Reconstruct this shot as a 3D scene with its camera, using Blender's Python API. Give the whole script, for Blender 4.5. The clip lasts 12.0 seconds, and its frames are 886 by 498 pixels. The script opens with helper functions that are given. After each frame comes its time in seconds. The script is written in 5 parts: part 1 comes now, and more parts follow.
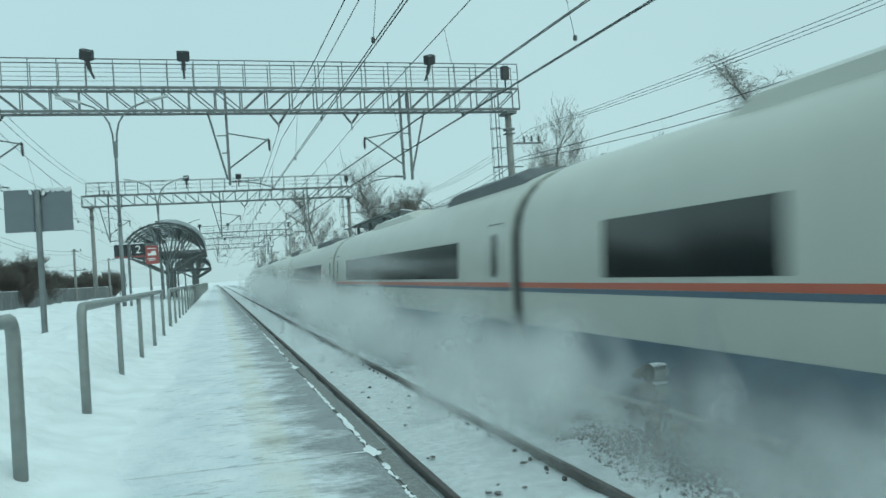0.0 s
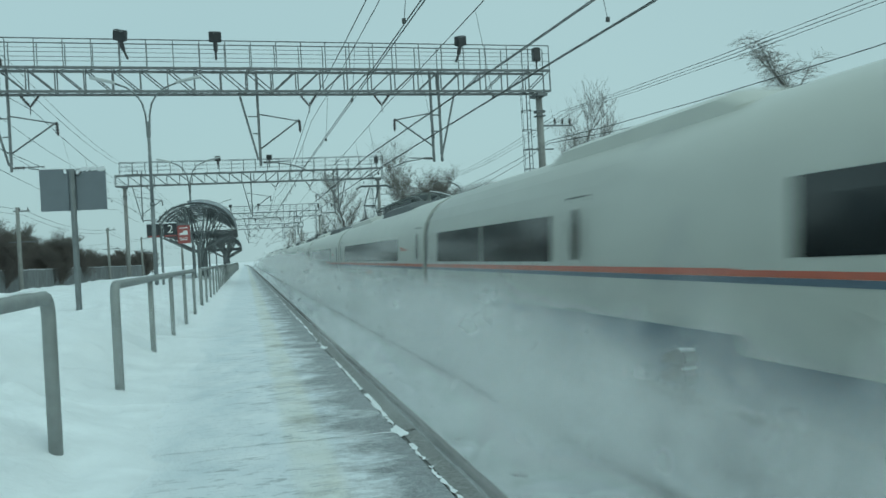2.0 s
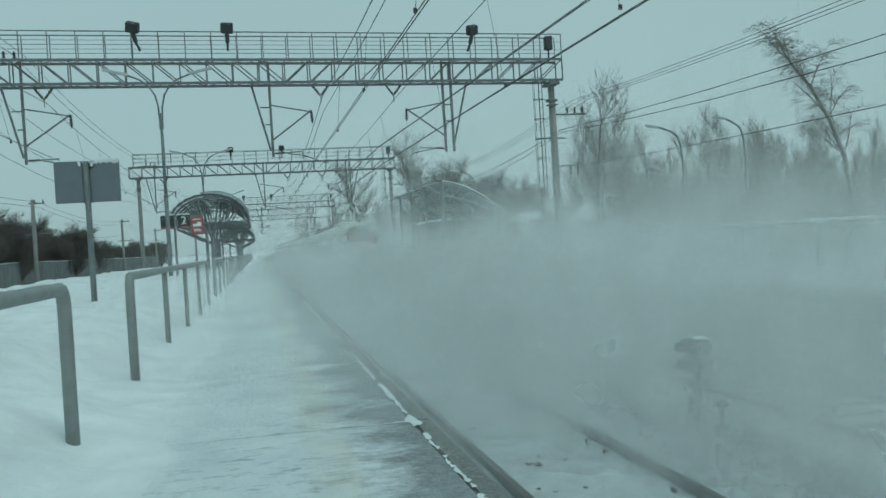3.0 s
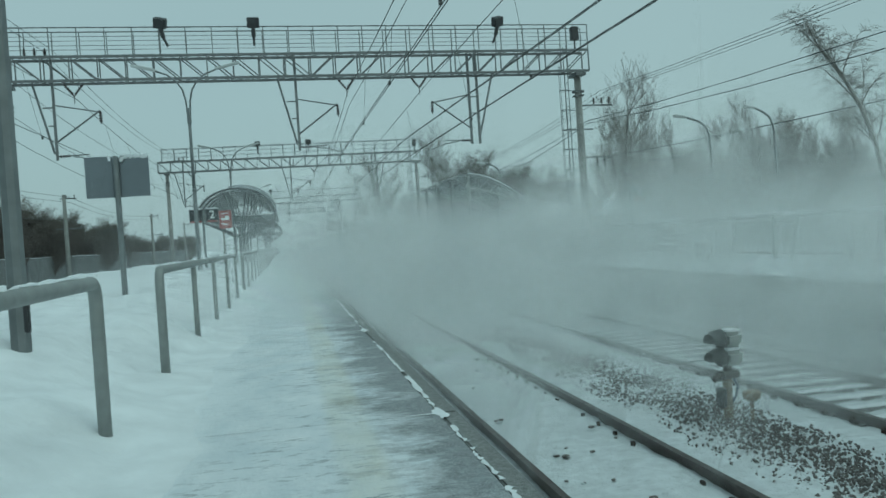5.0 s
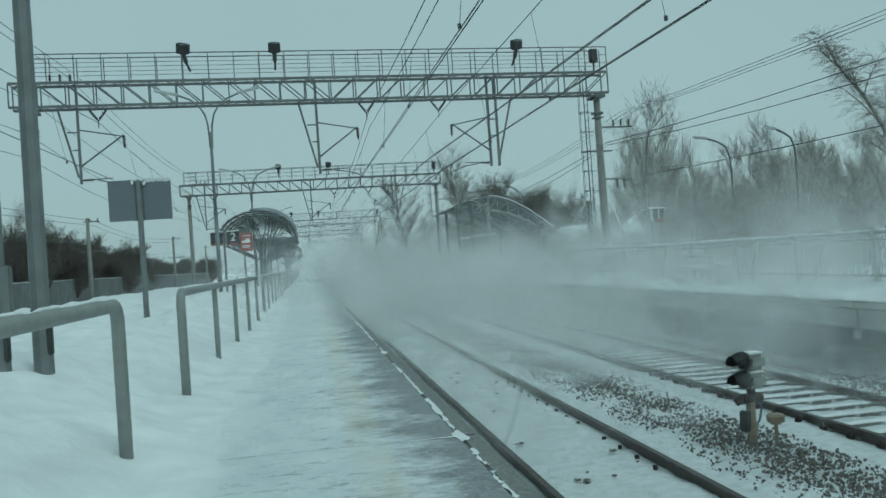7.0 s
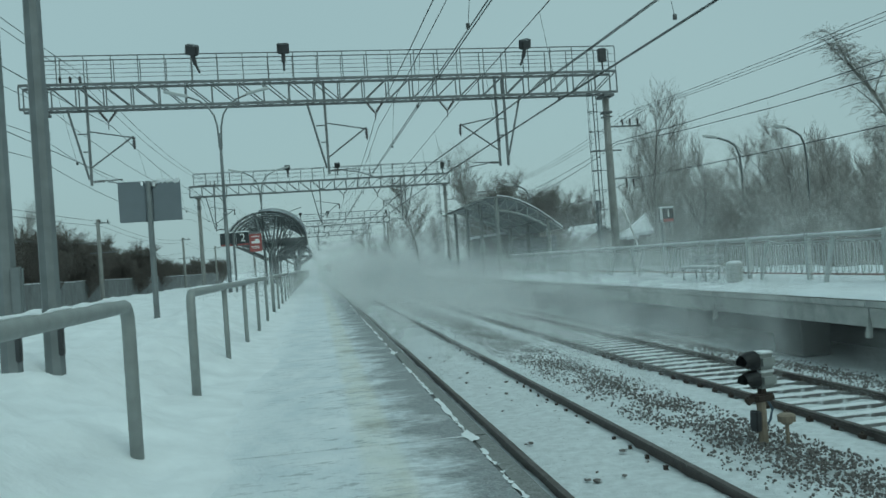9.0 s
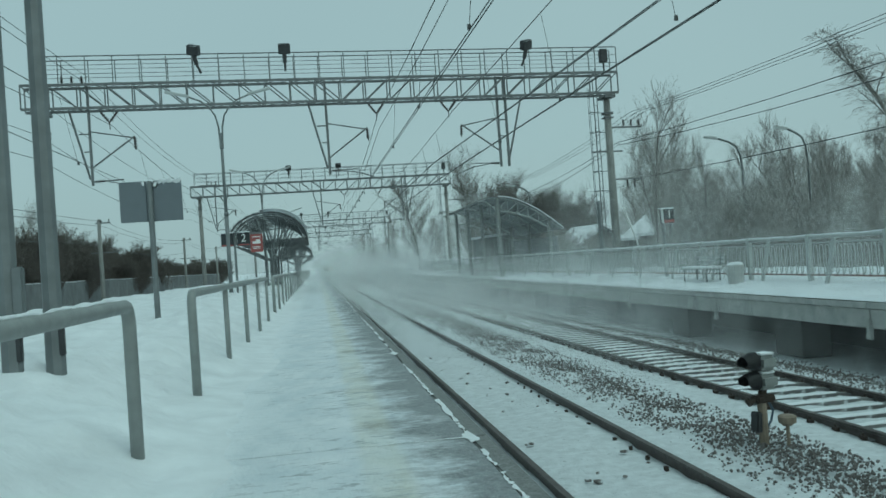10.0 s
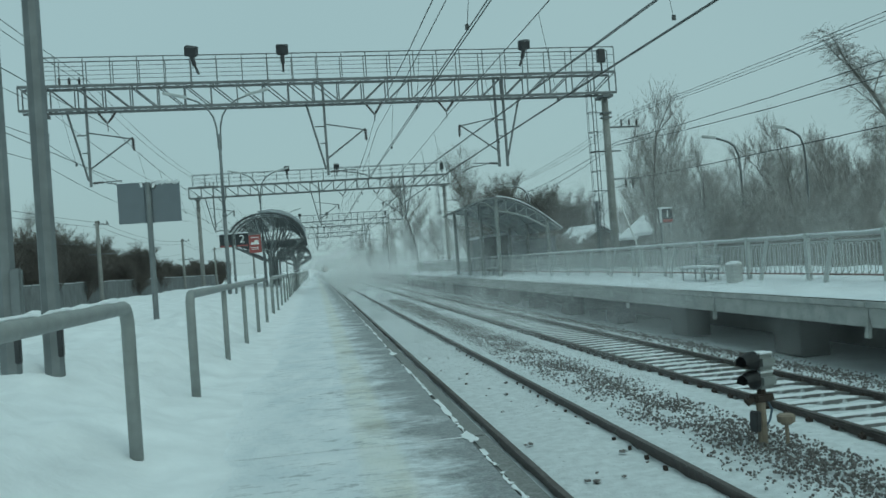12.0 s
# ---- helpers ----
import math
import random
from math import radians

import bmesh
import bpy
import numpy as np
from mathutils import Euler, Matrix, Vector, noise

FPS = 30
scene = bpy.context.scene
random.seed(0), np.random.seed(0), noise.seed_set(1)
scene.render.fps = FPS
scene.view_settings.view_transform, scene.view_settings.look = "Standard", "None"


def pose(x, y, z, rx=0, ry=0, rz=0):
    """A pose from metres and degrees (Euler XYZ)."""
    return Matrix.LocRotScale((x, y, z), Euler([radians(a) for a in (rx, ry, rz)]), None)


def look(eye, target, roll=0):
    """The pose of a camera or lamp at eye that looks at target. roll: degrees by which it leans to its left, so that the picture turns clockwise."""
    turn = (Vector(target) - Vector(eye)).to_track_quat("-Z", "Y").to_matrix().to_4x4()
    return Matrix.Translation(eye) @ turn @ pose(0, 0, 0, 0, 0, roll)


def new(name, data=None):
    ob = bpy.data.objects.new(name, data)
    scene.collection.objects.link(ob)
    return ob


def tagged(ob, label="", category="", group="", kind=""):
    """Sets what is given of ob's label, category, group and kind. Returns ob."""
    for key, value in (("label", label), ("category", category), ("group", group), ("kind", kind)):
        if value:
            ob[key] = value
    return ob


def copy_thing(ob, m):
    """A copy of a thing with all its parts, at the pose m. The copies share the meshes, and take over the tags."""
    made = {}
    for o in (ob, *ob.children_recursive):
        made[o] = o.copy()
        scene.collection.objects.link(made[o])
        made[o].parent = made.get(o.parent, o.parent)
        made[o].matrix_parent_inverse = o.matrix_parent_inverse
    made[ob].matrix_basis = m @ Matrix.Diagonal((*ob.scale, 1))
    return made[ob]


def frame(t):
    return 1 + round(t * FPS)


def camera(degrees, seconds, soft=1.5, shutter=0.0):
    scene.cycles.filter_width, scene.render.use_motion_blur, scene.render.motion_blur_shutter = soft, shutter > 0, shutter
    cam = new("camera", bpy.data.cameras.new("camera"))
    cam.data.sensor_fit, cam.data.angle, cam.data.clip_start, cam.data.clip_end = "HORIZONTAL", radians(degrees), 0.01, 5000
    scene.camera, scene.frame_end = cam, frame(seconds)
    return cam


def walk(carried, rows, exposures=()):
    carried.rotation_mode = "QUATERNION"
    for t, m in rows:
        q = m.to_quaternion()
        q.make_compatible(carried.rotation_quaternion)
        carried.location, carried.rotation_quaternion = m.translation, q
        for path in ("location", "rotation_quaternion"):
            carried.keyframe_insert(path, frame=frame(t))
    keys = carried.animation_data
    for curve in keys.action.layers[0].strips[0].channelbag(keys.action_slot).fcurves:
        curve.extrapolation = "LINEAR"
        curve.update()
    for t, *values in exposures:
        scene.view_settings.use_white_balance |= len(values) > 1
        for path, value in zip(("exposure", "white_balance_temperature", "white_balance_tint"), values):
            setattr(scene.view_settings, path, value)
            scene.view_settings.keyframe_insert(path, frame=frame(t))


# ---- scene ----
cam = camera(54.0, 12.0, soft=1.6, shutter=0.25)

# ---- camera path: one stand, a slow turn to the left ----
EYE = (0.0, 0.0, 2.36)
PATH = [(0.0, -14.702, 1.138, 3.792), (0.5, -14.031, 1.121, 3.558), (1.0, -13.414, 0.75, 3.486),
        (1.5, -13.015, 0.428, 3.329), (2.0, -12.8, 0.082, 3.209), (2.5, -12.449, -0.27, 3.391),
        (3.0, -11.969, -0.537, 3.511), (5.0, -10.229, -0.923, 3.832), (5.5, -9.834, -0.034, 4.017),
        (6.0, -9.474, 0.32, 4.247), (6.5, -9.172, 0.355, 4.102), (7.0, -8.931, 0.62, 3.95),
        (9.0, -8.33, 0.665, 4.115), (9.5, -8.317, 0.677, 3.874), (10.0, -8.276, 0.708, 4.019),
        (10.5, -8.256, 0.73, 4.176), (11.0, -8.271, 0.713, 4.36), (11.5, -8.313, 0.714, 4.342),
        (12.0, -8.37, 0.72, 4.2)]
EXPOSURES = [(t, e, 5380, -22) for t, e in ((0.0, 0.30), (0.5, 0.03), (1.0, 0.06), (1.5, 0.10), (2.1, 0.02), (3.0, -0.22), (5.0, -0.26), (12.0, -0.22))]
walk(cam, [(t, pose(*EYE, 90 + p, r, y)) for t, y, p, r in PATH], EXPOSURES)

# ---- sky and light: a closed snow cloud ----
world = bpy.data.worlds.new("overcast_sky")
scene.world = world
world.use_nodes = True
wn, wl = world.node_tree.nodes, world.node_tree.links
wn.clear()
w_out, w_bg, w_mix = wn.new("ShaderNodeOutputWorld"), wn.new("ShaderNodeBackground"), wn.new("ShaderNodeMix")
w_sky, w_bg2, w_add = wn.new("ShaderNodeTexSky"), wn.new("ShaderNodeBackground"), wn.new("ShaderNodeAddShader")
w_sky.sky_type, w_sky.sun_disc = "NISHITA", False
w_sky.sun_elevation, w_sky.sun_rotation = radians(28), radians(150)
w_sky.air_density, w_sky.dust_density = 1.0, 4.0
w_bg.inputs["Strength"].default_value = 0.012
wl.new(w_sky.outputs[0], w_bg.inputs["Color"])
w_noise, w_ramp, w_tc = wn.new("ShaderNodeTexNoise"), wn.new("ShaderNodeValToRGB"), wn.new("ShaderNodeTexCoord")
w_noise.inputs["Scale"].default_value = 1.3
w_noise.inputs["Detail"].default_value = 3
w_ramp.color_ramp.elements[0].position, w_ramp.color_ramp.elements[0].color = 0.3, (0.86, 0.90, 0.93, 1)
w_ramp.color_ramp.elements[1].position, w_ramp.color_ramp.elements[1].color = 0.75, (0.95, 0.98, 1.0, 1)
wl.new(w_tc.outputs["Generated"], w_noise.inputs["Vector"])
wl.new(w_noise.outputs[0], w_ramp.inputs[0])
wl.new(w_ramp.outputs[0], w_bg2.inputs["Color"])
w_bg2.inputs["Strength"].default_value = 0.53
wl.new(w_bg.outputs[0], w_add.inputs[0])
wl.new(w_bg2.outputs[0], w_add.inputs[1])
wl.new(w_add.outputs[0], w_out.inputs["Surface"])
wn.remove(w_mix)
sun = new("sun", bpy.data.lights.new("sun", "SUN"))
sun.data.energy, sun.data.angle, sun.data.color = 0.6, radians(25), (1.0, 0.98, 0.95)
sun.matrix_world = look((0, 0, 30), (-8, 14, 0))
scene.cycles.transparent_max_bounces = 96


# ---- materials ----
def mat(name, base, rough=0.7, metal=0.0, dark=0.75, scale=8.0, bump=0.0, bump_scale=60.0, spots=None, spot_size=1.5, spot_at=0.62, jitter=0.0):
    """Two scales of noise in the colour, fine relief, and stains of another colour."""
    m = bpy.data.materials.new(name)
    m.use_nodes = True
    n, l = m.node_tree.nodes, m.node_tree.links
    b = n["Principled BSDF"]
    tc = n.new("ShaderNodeTexCoord")
    a = n.new("ShaderNodeTexNoise")
    a.inputs["Scale"].default_value, a.inputs["Detail"].default_value = scale, 6
    l.new(tc.outputs["Object"], a.inputs["Vector"])
    ramp = n.new("ShaderNodeValToRGB")
    ramp.color_ramp.elements[0].position, ramp.color_ramp.elements[1].position = 0.3, 0.7
    ramp.color_ramp.elements[0].color = (*[c * dark for c in base], 1)
    ramp.color_ramp.elements[1].color = (*base, 1)
    l.new(a.outputs[0], ramp.inputs[0])
    colour = ramp.outputs[0]
    if spots:
        s = n.new("ShaderNodeTexNoise")
        s.inputs["Scale"].default_value, s.inputs["Detail"].default_value = spot_size, 8
        l.new(tc.outputs["Object"], s.inputs["Vector"])
        r2 = n.new("ShaderNodeValToRGB")
        r2.color_ramp.elements[0].position, r2.color_ramp.elements[1].position = spot_at, spot_at + 0.08
        l.new(s.outputs[0], r2.inputs[0])
        mix = n.new("ShaderNodeMixRGB")
        mix.inputs[2].default_value = (*spots, 1)
        l.new(r2.outputs[0], mix.inputs[0])
        l.new(colour, mix.inputs[1])
        colour = mix.outputs[0]
    if jitter:
        info, hsv, rng = n.new("ShaderNodeObjectInfo"), n.new("ShaderNodeHueSaturation"), n.new("ShaderNodeMapRange")
        rng.inputs[3].default_value, rng.inputs[4].default_value = 1 - jitter, 1 + jitter
        l.new(info.outputs["Random"], rng.inputs[0])
        l.new(rng.outputs[0], hsv.inputs["Value"])
        l.new(colour, hsv.inputs["Color"])
        colour = hsv.outputs[0]
    l.new(colour, b.inputs["Base Color"])
    b.inputs["Roughness"].default_value, b.inputs["Metallic"].default_value = rough, metal
    if bump:
        f = n.new("ShaderNodeTexNoise")
        f.inputs["Scale"].default_value, f.inputs["Detail"].default_value = bump_scale, 5
        l.new(tc.outputs["Object"], f.inputs["Vector"])
        bp = n.new("ShaderNodeBump")
        bp.inputs["Strength"].default_value, bp.inputs["Distance"].default_value = bump, 0.02
        l.new(f.outputs[0], bp.inputs["Height"])
        l.new(bp.outputs[0], b.inputs["Normal"])
    return m


def glow(name, colour, strength):
    m = bpy.data.materials.new(name)
    m.use_nodes = True
    b = m.node_tree.nodes["Principled BSDF"]
    b.inputs["Base Color"].default_value = (*colour, 1)
    b.inputs["Emission Color"].default_value = (*colour, 1)
    b.inputs["Emission Strength"].default_value = strength
    return m


def glass_dark(name, base):
    m = mat(name, base, rough=0.12, dark=0.6, scale=2.0)
    m.node_tree.nodes["Principled BSDF"].inputs["Specular IOR Level"].default_value = 0.6
    return m


def platform_snow(name, bare):
    """Trodden snow: white drifts, wind streaks of bare concrete towards the edge, a faded yellow line."""
    m = bpy.data.materials.new(name)
    m.use_nodes = True
    n, l = m.node_tree.nodes, m.node_tree.links
    b = n["Principled BSDF"]
    b.inputs["Roughness"].default_value = 0.75
    tc = n.new("ShaderNodeTexCoord")
    sep = n.new("ShaderNodeSeparateXYZ")
    l.new(tc.outputs["Object"], sep.inputs[0])

    def noise_at(scale, stretch, detail=7, rough=0.6):
        mp, t = n.new("ShaderNodeMapping"), n.new("ShaderNodeTexNoise")
        mp.inputs["Scale"].default_value = stretch
        t.inputs["Scale"].default_value, t.inputs["Detail"].default_value, t.inputs["Roughness"].default_value = scale, detail, rough
        l.new(tc.outputs["Object"], mp.inputs["Vector"])
        l.new(mp.outputs[0], t.inputs["Vector"])
        return t.outputs[0]

    def calc(op, a, c):
        k = n.new("ShaderNodeMath")
        k.operation = op
        for i, v in enumerate((a, c)):
            if isinstance(v, (int, float)):
                k.inputs[i].default_value = v
            else:
                l.new(v, k.inputs[i])
        return k.outputs[0]

    def ramp(v, lo, hi, c0, c1):
        r = n.new("ShaderNodeValToRGB")
        r.color_ramp.elements[0].position, r.color_ramp.elements[1].position = lo, hi
        r.color_ramp.elements[0].color, r.color_ramp.elements[1].color = (*c0, 1), (*c1, 1)
        l.new(v, r.inputs[0])
        return r.outputs[0]

    def blend(f, c1, c2):
        k = n.new("ShaderNodeMixRGB")
        l.new(f, k.inputs[0])
        l.new(c1, k.inputs[1])
        if isinstance(c2, tuple):
            k.inputs[2].default_value = (*c2, 1)
        else:
            l.new(c2, k.inputs[2])
        return k.outputs[0]

    snow = ramp(noise_at(3.0, (1, 0.6, 1)), 0.3, 0.7, (0.66, 0.71, 0.75), (0.84, 0.86, 0.88))
    slab_tone = ramp(noise_at(14.0, (1, 1, 1)), 0.3, 0.7, (0.15, 0.155, 0.16), (0.26, 0.27, 0.275))
    concrete = blend(ramp(noise_at(95.0, (1, 1, 1), 3), 0.52, 0.66, (0, 0, 0), (0.75, 0.75, 0.75)), slab_tone, (0.50, 0.53, 0.55))
    # bare strength: grows from the middle of the walkway to its edge
    edge = n.new("ShaderNodeMapRange")
    edge.inputs[1].default_value, edge.inputs[2].default_value = bare
    edge.inputs[3].default_value, edge.inputs[4].default_value = -0.34, 0.44
    l.new(sep.outputs["X"], edge.inputs[0])
    wind = noise_at(1.5, (0.8, 1.1, 1), 10, 0.66)
    fine = noise_at(9.0, (0.9, 1.6, 1), 9, 0.75)
    amount = calc("ADD", calc("ADD", wind, edge.outputs[0]), calc("MULTIPLY", calc("SUBTRACT", fine, 0.5), 0.5))
    mask = ramp(amount, 0.56, 0.80, (0, 0, 0), (0.9, 0.9, 0.9))
    col = blend(mask, snow, concrete)
    # yellow line, worn and mostly under snow, with soft edges
    line = n.new("ShaderNodeMapRange")
    line.interpolation_type = "SMOOTHSTEP"
    line.inputs[1].default_value, line.inputs[2].default_value = 0.19, 0.08
    l.new(calc("ABSOLUTE", calc("SUBTRACT", sep.outputs["X"], 0.34), 0), line.inputs[0])
    worn = ramp(noise_at(2.6, (1, 0.5, 1)), 0.30, 0.70, (0.14, 0.14, 0.14), (0.46, 0.46, 0.46))
    col = blend(calc("MULTIPLY", line.outputs[0], worn), col, (0.70, 0.68, 0.54))
    # scuffs and crumbs, gathered in trodden patches
    crumbs = ramp(noise_at(7.0, (0.8, 1.7, 1), 7, 0.72), 0.53, 0.62, (0, 0, 0), (0.85, 0.85, 0.85))
    patches = ramp(noise_at(0.9, (1, 0.8, 1), 3), 0.42, 0.56, (0.2, 0.2, 0.2), (1, 1, 1))
    col = blend(calc("MULTIPLY", crumbs, patches), col, (0.36, 0.39, 0.41))
    # clean drift towards the heaped bank
    bank = n.new("ShaderNodeMapRange")
    bank.interpolation_type = "SMOOTHSTEP"
    bank.inputs[1].default_value, bank.inputs[2].default_value = -0.45, -0.85
    l.new(calc("ADD", sep.outputs["X"], calc("MULTIPLY", calc("SUBTRACT", wind, 0.5), 1.2)), bank.inputs[0])
    col = blend(bank.outputs[0], col, (0.83, 0.855, 0.88))
    l.new(col, b.inputs["Base Color"])
    bp = n.new("ShaderNodeBump")
    bp.inputs["Strength"].default_value, bp.inputs["Distance"].default_value = 0.9, 0.04
    l.new(noise_at(18.0, (1, 0.7, 1)), bp.inputs["Height"])
    l.new(bp.outputs[0], b.inputs["Normal"])
    return m


def dust_mat(name, peak):
    """Airborne snow: soft flecks, white and thin, solid only in the middle of each."""
    m = bpy.data.materials.new(name)
    m.use_nodes = True
    n, l = m.node_tree.nodes, m.node_tree.links
    n.clear()
    out, mixer, clear = n.new("ShaderNodeOutputMaterial"), n.new("ShaderNodeMixShader"), n.new("ShaderNodeBsdfTransparent")
    both, dif, tra = n.new("ShaderNodeMixShader"), n.new("ShaderNodeBsdfDiffuse"), n.new("ShaderNodeBsdfTranslucent")
    dif.inputs[0].default_value = tra.inputs[0].default_value = (0.91, 0.92, 0.92, 1)
    both.inputs[0].default_value = 0.5
    l.new(dif.outputs[0], both.inputs[1])
    l.new(tra.outputs[0], both.inputs[2])
    uv, dist, fall = n.new("ShaderNodeUVMap"), n.new("ShaderNodeVectorMath"), n.new("ShaderNodeMapRange")
    uv.uv_map = "uv"
    dist.operation = "DISTANCE"
    dist.inputs[1].default_value = (0.5, 0.5, 0)
    l.new(uv.outputs[0], dist.inputs[0])
    fall.interpolation_type = "SMOOTHERSTEP"
    fall.inputs[1].default_value, fall.inputs[2].default_value = 0.0, 0.48
    fall.inputs[3].default_value, fall.inputs[4].default_value = peak, 0.0
    l.new(dist.outputs["Value"], fall.inputs[0])
    tc, noi, rng, mul = n.new("ShaderNodeTexCoord"), n.new("ShaderNodeTexNoise"), n.new("ShaderNodeMapRange"), n.new("ShaderNodeMath")
    noi.inputs["Scale"].default_value, noi.inputs["Detail"].default_value = 0.9, 4
    l.new(tc.outputs["Object"], noi.inputs["Vector"])
    rng.inputs[1].default_value, rng.inputs[2].default_value = 0.3, 0.65
    rng.inputs[3].default_value, rng.inputs[4].default_value = 0.25, 1.3
    l.new(noi.outputs[0], rng.inputs[0])
    mul.operation = "MULTIPLY"
    l.new(fall.outputs[0], mul.inputs[0])
    l.new(rng.outputs[0], mul.inputs[1])
    l.new(mul.outputs[0], mixer.inputs[0])
    l.new(clear.outputs[0], mixer.inputs[1])
    l.new(both.outputs[0], mixer.inputs[2])
    l.new(mixer.outputs[0], out.inputs["Surface"])
    return m


M_SNOW = mat("fresh_snow", (0.86, 0.88, 0.90), 0.8, dark=0.86, scale=2.6, bump=1.0, bump_scale=11)
M_BED = mat("trackbed_snow", (0.72, 0.75, 0.77), 0.8, dark=0.78, scale=7, bump=1.0, bump_scale=22, spots=(0.42, 0.44, 0.45), spot_size=16.0, spot_at=0.64)
M_PLAT = platform_snow("trodden_platform_snow", (-0.5, 1.1))
M_PLATFAR = mat("far_platform_snow", (0.78, 0.81, 0.84), 0.8, dark=0.88, scale=1.0, bump=0.4, bump_scale=10)
M_CONC = mat("platform_concrete", (0.52, 0.53, 0.51), 0.85, dark=0.72, scale=3.0, bump=0.4, bump_scale=40, spots=(0.36, 0.37, 0.36), spot_size=1.2, spot_at=0.6)
M_EDGE = mat("edge_concrete", (0.30, 0.305, 0.30), 0.85, dark=0.55, scale=45.0, bump=0.7, bump_scale=90, spots=(0.6, 0.63, 0.65), spot_size=9.0, spot_at=0.68)
M_PAINT = mat("pale_railing_paint", (0.50, 0.52, 0.51), 0.55, dark=0.8, scale=7, bump=0.15, spots=(0.28, 0.22, 0.18), spot_size=9, spot_at=0.74)
M_RUSTY = mat("rusty_red_bar", (0.30, 0.20, 0.17), 0.8, dark=0.7, scale=12, bump=0.3)
# darker copy of the concrete: shade below the platform decks put into the colour
M_DARKC = mat("shade_painted_concrete", (0.2, 0.2, 0.2), 0.9, dark=0.6, scale=2.0, bump=0.3)
M_RAIL = mat("rail_steel", (0.13, 0.115, 0.105), 0.55, 0.5, dark=0.6, scale=7.0, bump=0.2, spots=(0.5, 0.52, 0.53), spot_size=9.0, spot_at=0.7)
M_FAST = mat("rusty_fastener", (0.07, 0.055, 0.045), 0.8, 0.3, dark=0.6, scale=30)
M_SLEEP = mat("sleeper_concrete", (0.19, 0.19, 0.185), 0.85, dark=0.7, scale=9, bump=0.3, spots=(0.72, 0.75, 0.77), spot_size=4.0, spot_at=0.56, jitter=0.15)
M_STONE = mat("ballast_stone", (0.20, 0.185, 0.175), 0.9, dark=0.5, scale=25, spots=(0.7, 0.73, 0.75), spot_size=14, spot_at=0.57)
M_GALV = mat("painted_grey_steel", (0.31, 0.325, 0.315), 0.55, 0.2, dark=0.8, scale=9, bump=0.15, bump_scale=80, spots=(0.17, 0.14, 0.11), spot_size=6, spot_at=0.72)
M_TRUSS = mat("gantry_steel", (0.20, 0.21, 0.215), 0.6, 0.3, dark=0.75, scale=6)
M_MAST = mat("mast_concrete", (0.30, 0.30, 0.285), 0.85, dark=0.75, scale=4, bump=0.3, spots=(0.19, 0.19, 0.18), spot_size=2.0, spot_at=0.6)
M_WIRE = mat("copper_wire", (0.09, 0.095, 0.095), 0.6, 0.4, dark=0.8)
M_INS = mat("brown_porcelain", (0.06, 0.05, 0.05), 0.3, dark=0.8)
M_POLE = mat("galvanised_pole", (0.22, 0.235, 0.24), 0.5, 0.35, dark=0.75, scale=5, bump=0.1, spots=(0.13, 0.12, 0.11), spot_size=3.0, spot_at=0.66)
M_LAMP = mat("lamp_housing", (0.55, 0.57, 0.57), 0.5, dark=0.9)
M_BLACK = mat("black_housing", (0.05, 0.052, 0.055), 0.5, dark=0.7)
M_SIGN = mat("sign_back_sheet", (0.17, 0.19, 0.21), 0.6, 0.2, dark=0.9, scale=3)
M_SIGNDK = mat("dark_sign_face", (0.035, 0.04, 0.045), 0.4, dark=0.8)
M_RED = mat("red_paint", (0.33, 0.10, 0.095), 0.5, dark=0.85)
M_WHITE = mat("white_paint", (0.8, 0.8, 0.79), 0.5, dark=0.92)
M_FENCE = mat("fence_concrete", (0.21, 0.22, 0.225), 0.9, dark=0.75, scale=1.5, bump=0.3, spots=(0.14, 0.145, 0.15), spot_size=0.8, spot_at=0.58, jitter=0.1)
# bark colour raised to imitate haze in front of the trees
M_BARK = mat("dark_bark", (0.25, 0.24, 0.23), 0.9, dark=0.6, scale=12)
M_BIRCH = mat("birch_bark", (0.34, 0.33, 0.31), 0.85, dark=0.55, scale=5, spots=(0.05, 0.045, 0.04), spot_size=6, spot_at=0.6)
# pale from frost, and lighter still to stand in for haze in the air
M_TWIG = mat("frosted_hazed_twigs", (0.36, 0.345, 0.33), 0.9, dark=0.7, scale=3)
M_BUSH = mat("dark_shrub_twigs", (0.16, 0.145, 0.13), 0.9, dark=0.7, scale=3)
M_NEEDLE = mat("conifer_needles", (0.045, 0.055, 0.045), 0.9, dark=0.7, scale=3)
M_BODY = mat("train_white_paint", (0.53, 0.54, 0.49), 0.3, dark=0.93, scale=1.0, spots=(0.46, 0.47, 0.44), spot_size=0.8, spot_at=0.62)
M_SKIRT = mat("train_skirt_blue_grey", (0.10, 0.15, 0.21), 0.5, dark=0.7, scale=2.0, spots=(0.5, 0.53, 0.55), spot_size=1.6, spot_at=0.66)
M_TGLASS = glass_dark("train_window", (0.018, 0.024, 0.026))
M_STRED = mat("stripe_red", (0.46, 0.12, 0.07), 0.4, dark=0.9)
M_STBLUE = mat("stripe_blue", (0.10, 0.14, 0.19), 0.4, dark=0.9)
M_GANGWAY = mat("gangway_rubber", (0.022, 0.024, 0.026), 0.8, dark=0.7)
M_ROOFEQ = mat("roof_equipment_grey", (0.13, 0.14, 0.145), 0.6, dark=0.75, scale=3)
M_SEAM = mat("door_seam", (0.20, 0.21, 0.2), 0.7)
M_TAIL = glow("tail_light_red", (1.0, 0.05, 0.03), 6.0)
M_ROOFSH = mat("canopy_sheet", (0.34, 0.36, 0.37), 0.5, dark=0.8, scale=2)
